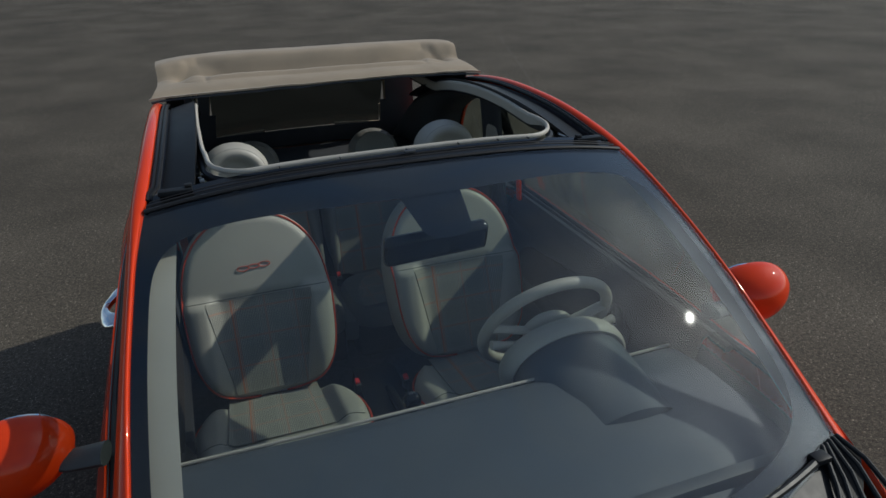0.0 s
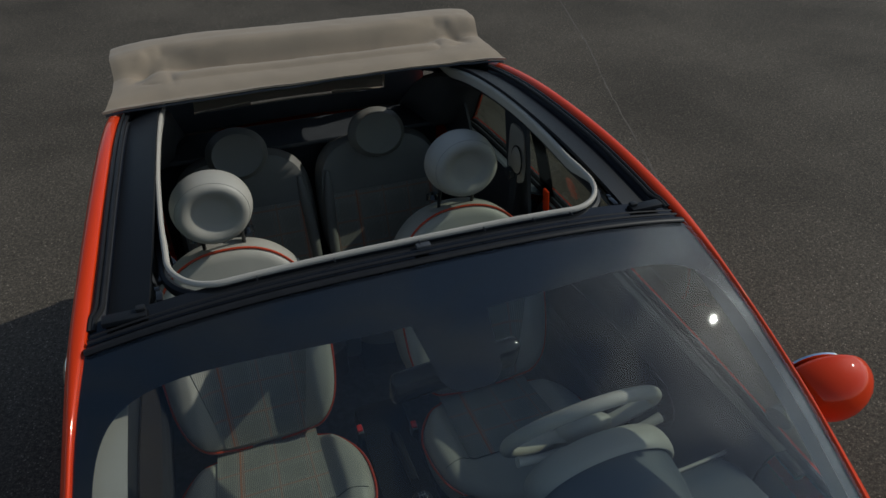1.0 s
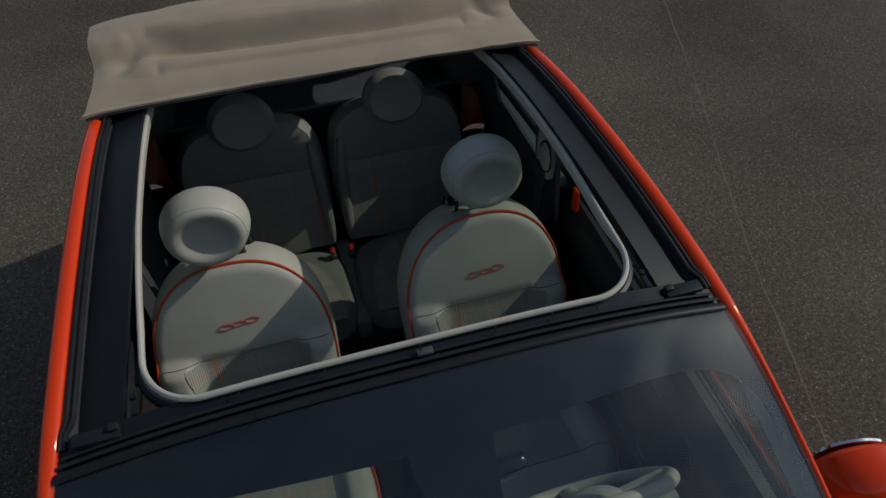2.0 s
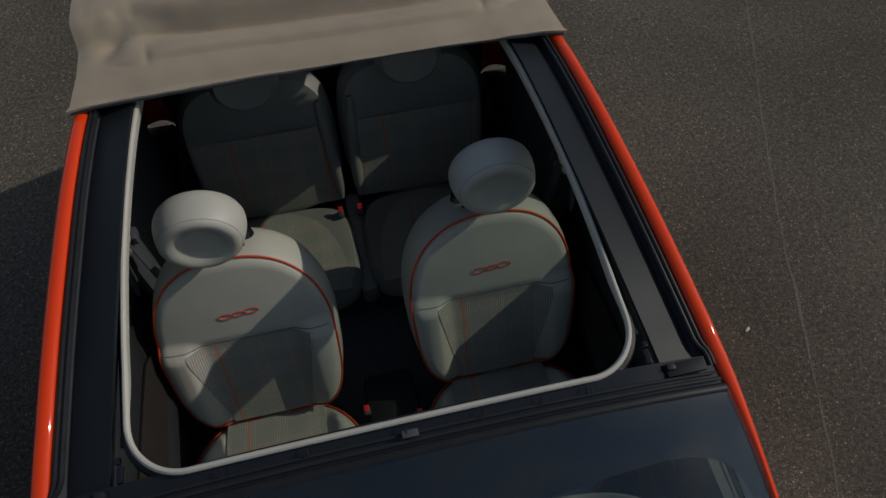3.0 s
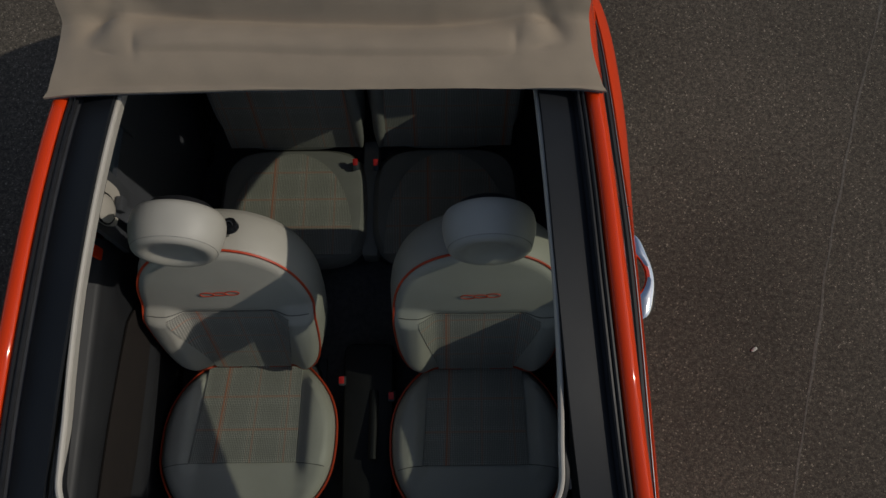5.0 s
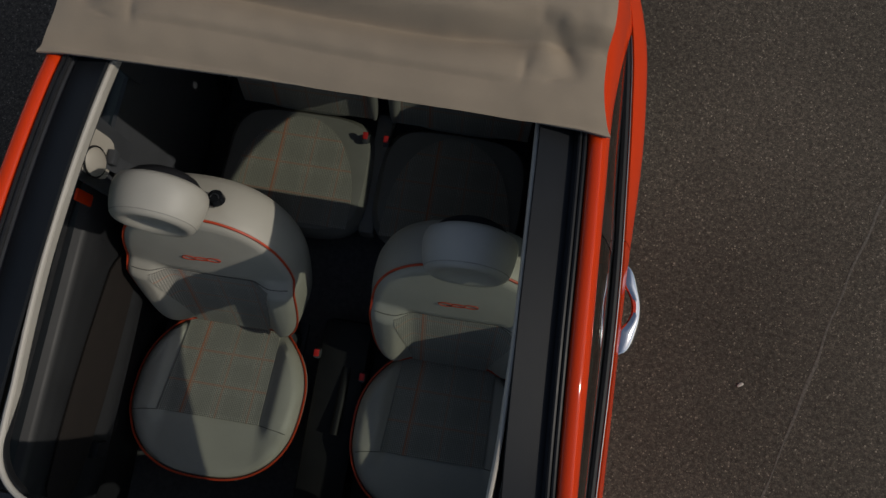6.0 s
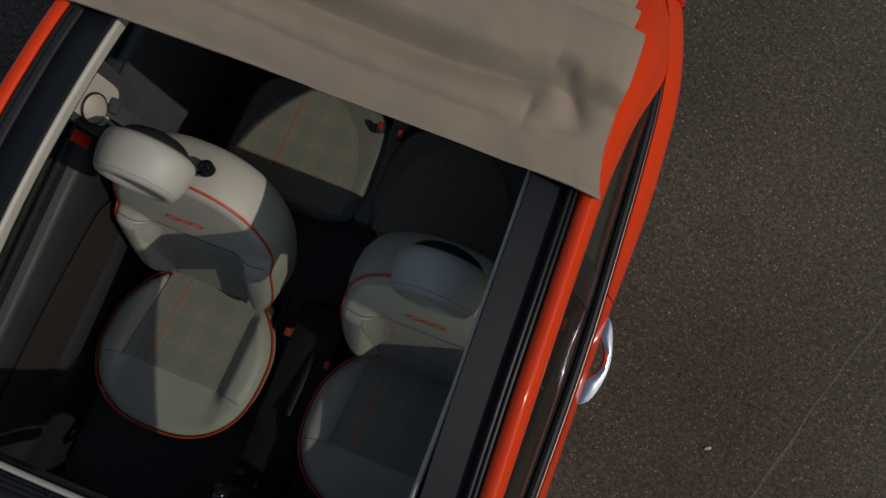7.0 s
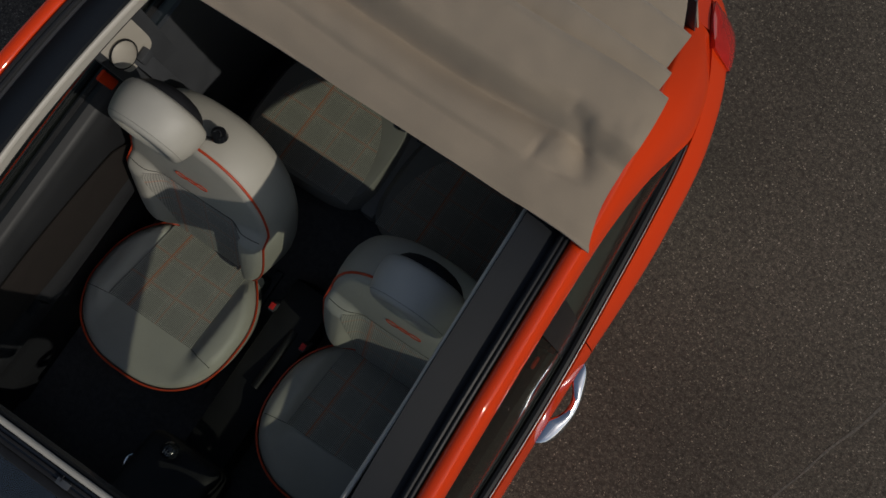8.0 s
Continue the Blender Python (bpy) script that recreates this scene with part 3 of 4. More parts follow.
both("track_rubber", track_line(-0.0435, -0.006, 0.0055, jog=0.012), BLACK_MATT, car)
both("track_rubber", track_line(-0.0330, -0.005, 0.0050, jog=0.008), BLACK_MATT, car)
both("track_rubber", track_line(-0.121, -0.012, 0.0045), BLACK_MATT, car)
both("track_joint", lambda: block(0.536, 1.580, 1.4300, 0.060, 0.0016, 0.0055, 0.0005, (0, 14, 0)), BLACK_MATT, car)
both("track_end_cap", lambda: block(0.556, 1.279, 1.412, 0.078, 0.026, 0.012, 0.003), GREY_PANEL, car, "dark grey track end cap")
both("track_clip", lambda: block(0.526, 1.284, 1.422, 0.017, 0.014, 0.008, 0.003), DOOR_PLASTIC, car, "small grey plastic clip")
both("slider", lambda: join(block(0.493, 1.315, 1.414, 0.012, 0.030, 0.012, 0.002), block(0.497, 1.34, 1.414, 0.010, 0.012, 0.010, 0.002), block(0.490, 1.375, 1.412, 0.008, 0.022, 0.010, 0.002)), BLACK_GLOSS, car, "black roof slider catch")

# ---- folded canvas roof ----
def bump_at(x, y, cx, cy, sx, sy, h, turn=0.0):
    c, s = math.cos(turn), math.sin(turn)
    dx, dy = x - cx, y - cy
    a, b = c * dx + s * dy, -s * dx + c * dy
    return h * math.exp(-((a / sx) ** 2) - (b / sy) ** 2)


def canvas_half(y):
    return table([(2.195, 0.618), (2.23, 0.602), (2.28, 0.589), (2.35, 0.585), (2.46, 0.584), (2.515, 0.581)], y)[0]


FURROW = [(0.0, 2.345, 0.014), (0.25, 2.353, 0.016), (0.34, 2.370, 0.018), (0.405, 2.391, 0.021), (0.440, 2.399, 0.023), (0.470, 2.391, 0.022), (0.497, 2.364, 0.017), (0.517, 2.328, 0.008), (0.530, 2.290, 0.0)]


def furrow_at(x, y):
    """Distance from the furrow's line, its depth there, and whether the place lies behind or outside it."""
    best = (9.0, 0.0, False)
    for (ax, ay, ad), (bx, by, bd) in zip(FURROW, FURROW[1:]):
        dx, dy = bx - ax, by - ay
        k = min(1.0, max(0.0, ((x - ax) * dx + (y - ay) * dy) / (dx * dx + dy * dy)))
        px, py = x - ax - k * dx, y - ay - k * dy
        d = math.hypot(px, py)
        if d < best[0]:
            best = (d, ad + (bd - ad) * k, dx * py - dy * px > 0)
    return best


def canvas_height(x, y):
    """The front fold of the canvas: flat hem, shallow waves, a roll, and a pinched lump near each end."""
    ax = abs(x)
    edge = 1 - (ax / 0.62) ** 4
    wave = y + 0.010 * math.sin(5 * x) - 0.02 * ax
    z = table([(2.195, 1.424), (2.225, 1.440), (2.25, 1.446), (2.30, 1.451), (2.335, 1.451), (2.352, 1.453), (2.364, 1.464), (2.376, 1.487), (2.388, 1.505), (2.402, 1.512), (2.43, 1.514), (2.47, 1.513), (2.495, 1.507), (2.515, 1.492)], min(2.515, max(2.195, wave)))[0]
    z += 0.011 * ease(2.262, 2.282, wave) * (1 - ease(0.34, 0.46, ax)) * (1 - ease(2.282, 2.350, wave))
    z = 1.424 + (z - 1.424) * (0.84 + 0.16 * edge) + 0.010 + 0.006 * edge
    # the long furrow, hooked round a pinched dome near each end
    off, deep, behind = furrow_at(ax + 0.006 * noise.noise((x * 7, y * 7, 2.0)), wave + 0.02 * ax)
    z -= deep * math.exp(-((off / (0.019 if behind else 0.031)) ** 2))
    z += bump_at(ax, y, 0.462, 2.338, 0.034, 0.046, 0.009)
    z -= bump_at(ax, y, 0.420, 2.300, 0.009, 0.026, 0.0042, -0.10)
    z -= bump_at(ax, y, 0.480, 2.284, 0.022, 0.007, 0.0035, 0.2)
    z += bump_at(ax, y, 0.560, 2.38, 0.022, 0.05, 0.005)
    z -= bump_at(ax, y, 0.552, 2.425, 0.012, 0.030, 0.0022, 0.15)
    return z + 0.0035 * noise.noise((x * 6, y * 9, 0.3)) + 0.0014 * noise.noise((x * 22, y * 30, 1.7))


def front_fold():
    def f(u, v):
        y = 2.195 + 0.32 * u
        s = 2 * v - 1
        half = canvas_half(y)
        x = half * s
        z = canvas_height(x, y)
        tip = max(0.0, abs(s) - 0.9) / 0.1
        return Vector((x, y + 0.006 * (1 - s * s) - 0.004 * tip, z - 0.003 * tip**2))
    return thicken(sheet(f, 90, 170), -0.006)


soft_top = part("soft_top", front_fold(), CANVAS, car, "folded beige canvas roof with soft creases")


def pleat(y0, y1, half0, half1, z0, z1, bulge, seed):
    def f(u, v):
        s = 2 * v - 1
        y = y0 + (y1 - y0) * u
        half = half0 + (half1 - half0) * u
        z = z0 + (z1 - z0) * u + bulge * math.sin(math.pi * u) ** 0.8 - 0.030 * abs(s) ** 4
        z += 0.005 * noise.noise((s * 4 + seed, y * 12, seed)) + 0.002 * noise.noise((s * 14 + seed, y * 20, seed))
        if u > 0.85:
            z -= 0.012 * ((u - 0.85) / 0.15) ** 2
        return Vector((half * s, y + 0.008 * (1 - s * s) + 0.003 * noise.noise((s * 5, seed, 2.0)), z))
    return thicken(sheet(f, 24, 80), -0.006)


part("pleat", pleat(2.475, 2.592, 0.554, 0.563, 1.478, 1.474, 0.012, 2.1), CANVAS, soft_top)
part("pleat", pleat(2.555, 2.700, 0.546, 0.557, 1.452, 1.440, 0.014, 5.2), CANVAS, soft_top)
part("pleat", pleat(2.670, 2.890, 0.548, 0.470, 1.428, 1.330, 0.024, 8.4), CANVAS, soft_top)
for y in (2.20, 2.208):
    pts = []
    for i in range(61):
        s = i / 30 - 1
        x = 0.612 * s
        tip = max(0.0, abs(s) - 0.9) / 0.1
        pts.append((x, y + 0.006 * (1 - s * s) - 0.004 * tip, canvas_height(x, y) - 0.003 * tip**2 + 0.0005 - (0.008 if y < 2.205 else 0)))
    part("hem", tube(pts, 0.0035 if y < 2.205 else 0.0012, n=6), CANVAS if y > 2.205 else PLASTIC, soft_top)


def without_window(bm):
    """Cuts the rear window's opening out of a sheet."""
    gone = [f for f in bm.faces if abs(f.calc_center_median().x) < 0.40 and 1.08 < f.calc_center_median().z < 1.30]
    bmesh.ops.delete(bm, geom=gone, context="FACES")
    return bm


def rear_canvas():
    def f(u, v):
        s = 2 * v - 1
        return Vector(((0.52 + 0.07 * u) * s, 2.84 + 0.14 * u + 0.03 * (1 - s * s), 1.36 - 0.38 * u - 0.03 * s * s))
    return thicken(without_window(sheet(f, 24, 40)), 0.006)


part("rear_apron", rear_canvas(), CANVAS, soft_top)
part("rear_window", thicken(sheet(lambda u, v: Vector((0.40 * (2 * v - 1), 2.872 + 0.11 * u + 0.03 * (1 - (2 * v - 1) ** 2), 1.31 - 0.24 * u)), 8, 16), 0.004), REAR_GLASS, soft_top, "small dark-tinted glass rear window")

def light_stop():
    """An unseen strip, added to stop sunlight leaking between folded canvas and roof track."""
    def f(u, v):
        y = 2.212 + 0.40 * u
        rx, rz = table(RAIL, y)
        top = canvas_height(0.565, y) - 0.010 if y < 2.46 else 1.438
        return Vector((0.565 - 0.045 * u, y, rz - 0.03 + (top - rz + 0.03) * v))
    return thicken(sheet(f, 24, 3), 0.012)


both("light_stop", light_stop, BLACK_MATT, car)

# tail lamps
def tail_lamp():
    """An upright lens wrapped round the shoulder of the rear corner."""
    def f(u, v):
        y = 2.968 + 0.11 * u - 0.025 * v * (1 - u) + 0.02 * (1 - v)
        p = flank(y, 0.66 + 0.34 * v)
        swell = math.sin(math.pi * u) ** 0.5 * math.sin(math.pi * v) ** 0.5 if 0 < u < 1 and 0 < v < 1 else 0.0
        return p + Vector((0.005, 0.004, 0.012)) * swell + Vector((0.001, 0, 0.001))
    return thicken(sheet(f, 14, 18, flip=True), -0.02)


both("tail_lamp", tail_lamp, LAMP_RED, car, "red tail lamp lens")


# door mirrors
def mirror_shell():
    bm = bmesh.new()
    bmesh.ops.create_uvsphere(bm, u_segments=28, v_segments=18, radius=1)
    for v in bm.verts:
        x, y, z = v.co
        back = 0.35 if y > 0 else 1.0
        v.co = Vector((0.112 * x * (1 + 0.10 * z), 0.095 * y * back, 0.090 * z * (1 + 0.08 * x)))
    bmesh.ops.transform(bm, matrix=pose(0.944, 0.975, 0.995, 0, 0, -12), verts=bm.verts)
    return bm


def mirror_foot():
    return tube([(0.772, 0.93, 0.985), (0.84, 0.945, 0.975), (0.91, 0.965, 0.985)], lambda s: 0.034 - 0.006 * s, n=12, flat=0.6)


def mirror_face():
    bm = bmesh.new()
    bmesh.ops.create_cone(bm, cap_ends=True, segments=32, radius1=1, radius2=1, depth=0.1, matrix=pose(0.944, 1.007, 0.995, 90, 0, -12) @ Matrix.Diagonal((0.092, 0.072, 0.06, 1)))
    return bm


for side in (0, 1):
    shell = mirror_shell()
    dm = part("door_mirror", mirror_x(shell) if side else shell, PAINT, car, "orange-red door mirror shell")
    foot = mirror_foot()
    part("mirror_foot", mirror_x(foot) if side else foot, PLASTIC, dm)
    face = mirror_face()
    part("mirror_glass", mirror_x(face) if side else face, MIRROR, dm)

def pillar_lining(wide):
    def f(u, v):
        p = screen(0.985 - (0.030 + wide) * v, 0.06 + 0.86 * u, -0.02 - 0.022 * v)
        return p
    return thicken(sheet(f, 30, 3), 0.006)


part("pillar_lining", pillar_lining(0.010), IVORY_TRIM, car, "ivory lining of the windscreen pillar")
part("pillar_lining", mirror_x(pillar_lining(0.075)), IVORY_TRIM, car, "ivory lining of the windscreen pillar")

# wipers and cowl
def cowl_panel():
    def f(u, v):
        q = 2 * u - 1
        top = screen(q, 0.93, -0.022)
        bx, bz = table(BELT, 0.225)
        low = Vector((0.715 * q, 0.225, bz + 0.045 * (1 - q * q) - 0.002))
        low.y += 0.16 * abs(q) ** 6
        low.z += 0.075 * abs(q) ** 6
        return top.lerp(low, v)
    return thicken(sheet(f, 40, 10), 0.01)


cowl = part("cowl_grille", cowl_panel(), BLACK_MATT, car, "black plastic cowl below the windscreen")
for side in (1, -1):
    for k in range(5):
        a = Vector((side * (0.708 - 0.014 * k), 0.445 - 0.004 * k, 0.955))
        b = Vector((side * (0.700 - 0.040 * k), 0.300 - 0.012 * k, 0.935 - 0.006 * k))
        part("cowl_rib", tube([a, a.lerp(b, 0.5) + Vector((0.006 * side, 0, 0.006)), b], 0.0055, n=8), GREY_PANEL, cowl)
for k, (s0, s1, d0, d1) in enumerate(((0.86, 0.05, 0.995, 0.965), (0.02, -0.80, 0.985, 0.955))):
    pts = [screen(s0 + (s1 - s0) * i / 12, d0 + (d1 - d0) * i / 12, 0.012) for i in range(13)]
    wiper = part("wiper", tube(pts, lambda s: 0.009 - 0.004 * s, n=8), BLACK_MATT, car, "black wiper arm")
    part("wiper_cap", block(*(pts[0] + Vector((0.0, 0, 0.004))), 0.04, 0.03, 0.016, 0.006), BLACK_MATT, wiper)

# ---- cabin ----
def tub_wall():
    def f(u, v):
        y = 0.5 + 2.3 * u
        p = flank(y, 0.18 + 0.80 * v, 0.075)
        return Vector((min(p.x, 0.72), y, 0.24 + 0.70 * v))
    return sheet(f, 40, 8)


both("cabin_side", tub_wall, PLASTIC, car)
part("cabin_floor", block(0, 1.6, 0.262, 1.42, 2.3, 0.03, 0.004), CARPET, car, "black cabin carpet")
part("firewall", block(0, 0.46, 0.60, 1.44, 0.03, 0.66, 0.004), PLASTIC, car)
part("boot_wall", block(0, 2.86, 0.62, 1.20, 0.03, 0.72, 0.004), PLASTIC, car)
part("parcel_shelf", block(0, 2.81, 0.992, 1.14, 0.22, 0.02, 0.006), PLASTIC, car)
part("apron_lining", thicken(without_window(sheet(lambda u, v: Vector(((0.53 + 0.05 * u) * (2 * v - 1), 2.815 + 0.13 * u + 0.028 * (1 - (2 * v - 1) ** 2), 1.345 - 0.35 * u)), 24, 40)), 0.004), PLASTIC, car, "dark lining inside the rear of the roof")


def door_card():
    """The door lining: sloping top, arm rest and cloth pocket."""
    prof = [(0.742, 0.968), (0.712, 0.974), (0.690, 0.960), (0.672, 0.915), (0.660, 0.82), (0.652, 0.72), (0.632, 0.672), (0.630, 0.640), (0.660, 0.600), (0.668, 0.40), (0.690, 0.28)]
    def f(u, v):
        y = 0.86 + 1.15 * u
        k = v * (len(prof) - 1)
        i = min(int(k), len(prof) - 2)
        a, b = prof[i], prof[i + 1]
        w = k - i
        slim = 0.03 * (abs(2 * u - 1)) ** 4 if 0.35 < v < 0.85 else 0
        return Vector((a[0] + (b[0] - a[0]) * w + slim, y, a[1] + (b[1] - a[1]) * w))
    return thicken(sheet(f, 24, 30), 0.012)


def door_inlay():
    """A cushioned cloth field with rounded corners, let into the lining."""
    def f(u, v):
        a, b = 2 * u - 1, 2 * v - 1
        y = 1.49 + 0.37 * a * math.sqrt(1 - 0.32 * b * b)
        z = 0.785 + 0.085 * b * math.sqrt(1 - 0.32 * a * a) - 0.025 * a
        swell = 0.006 * (1 - a ** 4) * (1 - b ** 4)
        return Vector((0.6575 + 0.075 * (z - 0.785) - swell, y, z))
    return thicken(sheet(f, 24, 10), 0.006)


for side, door in zip((0, 1), doors):
    dc = door_card()
    card = part("door_card", mirror_x(dc) if side else dc, DOOR_PLASTIC, car, "grey plastic door lining")
    ins = door_inlay()
    part("cloth_inlay", mirror_x(ins) if side else ins, BROWN_CLOTH, card, "dark brown cloth inlay")
    grip = join(block(0.64, 1.27, 0.69, 0.03, 0.05, 0.05, 0.008), block(0.655, 1.40, 0.705, 0.012, 0.20, 0.016, 0.004))
    part("pull_handle", mirror_x(grip) if side else grip, DOOR_PLASTIC, card)


def dashboard():
    """Top roll and upright face of the dashboard, from side to side."""
    prof = [(0.32, 0.865), (0.55, 0.908), (0.75, 0.922), (0.86, 0.915), (0.905, 0.895), (0.925, 0.865), (0.930, 0.80), (0.915, 0.72), (0.88, 0.62), (0.80, 0.52), (0.66, 0.45)]
    def f(u, v):
        s = 2 * u - 1
        k = v * (len(prof) - 1)
        i = min(int(k), len(prof) - 2)
        w = k - i
        y = prof[i][0] + (prof[i + 1][0] - prof[i][0]) * w
        z = prof[i][1] + (prof[i + 1][1] - prof[i][1]) * w
        lim = min(0.70, table(RAIL, max(0.42, y))[0] - 0.045)
        return Vector((lim * s, y + 0.03 * s * s, z + 0.02 * (1 - s * s) * (1 if z > 0.85 else 0.3)))
    return sheet(f, 40, 44, flip=True)


dash = part("dashboard", dashboard(), DASH, car, "slate grey moulded dashboard")
part("dash_edge", tube([(0.66 * s, 0.914 + 0.03 * s * s, 0.895 + 0.02 * (1 - s * s)) for s in (i / 15 - 1 for i in range(31))], 0.0045, n=8), IVORY_TRIM, dash, "pale dashboard edge strip")


def binnacle():
    def f(u, v):
        w = math.pi * (v * 1.3 - 0.15)
        r = (0.150 - 0.02 * u) * (1 if u < 0.98 else 0.2)
        y = 1.035 - 0.36 * u
        return Vector((0.365 + 1.15 * r * math.cos(w), y - 0.02 * math.sin(w), 0.865 - 0.02 * u + 0.82 * r * math.sin(w)))
    return thicken(sheet(f, 20, 28), 0.01)


part("instrument_hood", binnacle(), DASH, dash, "slate grey instrument hood")
rim_bow = [(0.365 + 1.15 * 0.152 * math.cos(w), 1.018 - 0.02 * math.sin(w), 0.868 + 0.82 * 0.152 * math.sin(w)) for w in (math.pi * (i / 30 * 1.2 - 0.1) for i in range(31))]
part("hood_rim", tube(rim_bow, 0.014, n=12, flat=2.6, up=(0, 1, 0)), IVORY_TRIM, dash, "ivory rim of the instrument hood")
part("instrument_face", thicken(sheet(lambda u, v: Vector((0.365 + 0.15 * u * math.cos(2 * math.pi * v), 0.985, 0.862 + 0.115 * u * math.sin(2 * math.pi * v))), 4, 32), 0.004), BLACK_GLOSS, dash)

# steering wheel
def on_wheel(x, up, out):
    """A place in the steering wheel's plane, which leans towards the windscreen."""
    tilt = radians(27)
    return Vector((0.352 + x, 1.105 - up * math.sin(tilt) + out * math.cos(tilt), 0.945 + up * math.cos(tilt) + out * math.sin(tilt)))


rim_pts = [on_wheel(0.188 * math.cos(2 * math.pi * i / 64), 0.188 * math.sin(2 * math.pi * i / 64), 0) for i in range(64)]
steering = part("steering_wheel", tube(rim_pts, 0.0165, closed=True, n=12, up=on_wheel(0, 0, 1) - on_wheel(0, 0, 0)), IVORY_TRIM, car, "ivory leather steering wheel")
for x0, u0, x1, u1, r in ((0.05, 0.01, 0.176, 0.03, 0.019), (-0.05, 0.01, -0.176, 0.03, 0.019), (0.0, -0.05, 0.0, -0.176, 0.024)):
    part("spoke", tube([on_wheel(x0 + (x1 - x0) * k / 6, u0 + (u1 - u0) * k / 6, -0.02 * (1 - k / 6)) for k in range(7)], r, n=10, flat=0.45), IVORY_TRIM, steering)
hub = bmesh.new()
bmesh.ops.create_uvsphere(hub, u_segments=28, v_segments=16, radius=1)
for v in hub.verts:
    x, y, z = v.co
    v.co = on_wheel(0.075 * x, 0.068 * y, -0.015 + 0.034 * z)
part("hub_pad", hub, IVORY_TRIM, steering)
part("column", tube([on_wheel(0, 0, -0.02), on_wheel(0, 0, -0.22)], 0.045, n=16), IVORY_TRIM, steering)
for sx in (-1, 1):
    part("stalk", tube([on_wheel(0.04 * sx, 0.01, -0.06), on_wheel(0.15 * sx, 0.02, -0.05), on_wheel(0.19 * sx, 0.025, -0.045)], lambda s: 0.007 + 0.006 * s, n=10), IVORY_TRIM, steering)

# interior mirror
im = part("interior_mirror", block(0.022, 1.085, 1.262, 0.275, 0.036, 0.078, 0.017, (12, 0, 4), 3), BLACK_GLOSS, car, "black interior mirror")
part("mirror_stem", tube([(0.02, 1.07, 1.29), (0.02, 1.10, 1.335)], 0.010, n=10), PLASTIC, im)

# centre console and gear lever
part("centre_console", block(0, 1.42, 0.36, 0.17, 0.72, 0.20, 0.03), CONSOLE, car)
part("console_tower", block(0, 1.02, 0.57, 0.26, 0.26, 0.34, 0.05, (-18, 0, 0), 3), CONSOLE, car)
lever = part("gear_lever", tube([(-0.035, 1.10, 0.66), (-0.033, 1.14, 0.70), (-0.03, 1.165, 0.725)], lambda s: 0.013 - 0.004 * s, n=12), CONSOLE, car, "black gear lever")
knob = bmesh.new()
bmesh.ops.create_uvsphere(knob, u_segments=24, v_segments=14, radius=0.027, matrix=pose(-0.03, 1.17, 0.735))
part("knob", knob, BLACK_GLOSS, lever)
for dx, dy, sx, sy in ((-0.008, 0, 0.0012, 0.014), (0, 0, 0.0012, 0.014), (0.008, 0, 0.0012, 0.014), (0, 0, 0.017, 0.0012)):
    part("shift_mark", block(-0.03 + dx, 1.17 + dy, 0.7622, sx, sy, 0.0012, 0.0003), IVORY_TRIM, lever)
part("cup_ring", tube([(-0.105 + 0.030 * math.cos(a), 1.065 + 0.030 * math.sin(a), 0.70) for a in (2 * math.pi * i / 32 for i in range(32))], 0.004, closed=True, n=8), CHROME, car, "thin chrome ring on the console")
part("handbrake", tube([(0.02, 1.62, 0.45), (0.02, 1.50, 0.47), (0.02, 1.40, 0.49)], lambda s: 0.017 - 0.003 * s, n=12), CONSOLE, car, "black handbrake lever")


# ---- seats ----
class Outline:
    def __init__(self, fn, centre):
        self.fn, self.centre = fn, centre

    def __call__(self, w):
        return self.fn(w)


def cushion_curve(w):
    """Seat cushion seen from above: round front, drawn in at the back."""
    c, s = math.cos(w), math.sin(w)
    p = 2.7
    q = (abs(c) ** p + abs(s) ** p) ** (-1 / p)
    x, y = 0.275 * c * q, 0.270 * s * q
    if y > 0:
        x *= 1 - 0.30 * (y / 0.270) ** 2
    else:
        x *= 1 - 0.10 * (-y / 0.270) ** 3
    return x, y


def back_curve(w):
    """Seat back seen square on: domed top, straight flanks and rounded foot."""
    c, s = math.cos(w), math.sin(w)
    p = 2.35 if s > 0 else 4.2
    q = (abs(c) ** p + abs(s) ** p) ** (-1 / p)
    x, h = 0.255 * c * q, 0.31 + (0.322 if s > 0 else 0.318) * s * q
    if h < 0.31:
        k = (0.31 - h) / 0.318
        x *= 1 - 0.04 * k - 0.10 * k**3
    return x, h


def cushion_form(x, y):
    """Height of the seat cushion over its flat middle."""
    side = ease(0.150, 0.205, abs(x)) - 0.25 * ease(0.215, 0.27, abs(x))
    return 0.034 * side * (1 - 0.78 * ease(0.070, 0.150, -y)) - 0.022 * ease(0.10, 0.27, -y)


def back_form(x, h):
    """How far the seat back stands out in front."""
    low = 1 - ease(0.325, 0.375, h)
    side = ease(0.120, 0.185, abs(x)) - 0.2 * ease(0.20, 0.25, abs(x))
    return 0.048 * side * low * (0.75 + 0.25 * ease(0.0, 0.1, h)) + 0.014 * (1 - low) * (1 - (x / 0.26) ** 2)


CUSHION = Outline(cushion_curve, (0.0, 0.0))
BACK = Outline(back_curve, (0.0, 0.31))
HEAD = Outline(lambda w: (0.1130 * math.cos(w), 0.1025 * math.sin(w)), (0.0, 0.0))


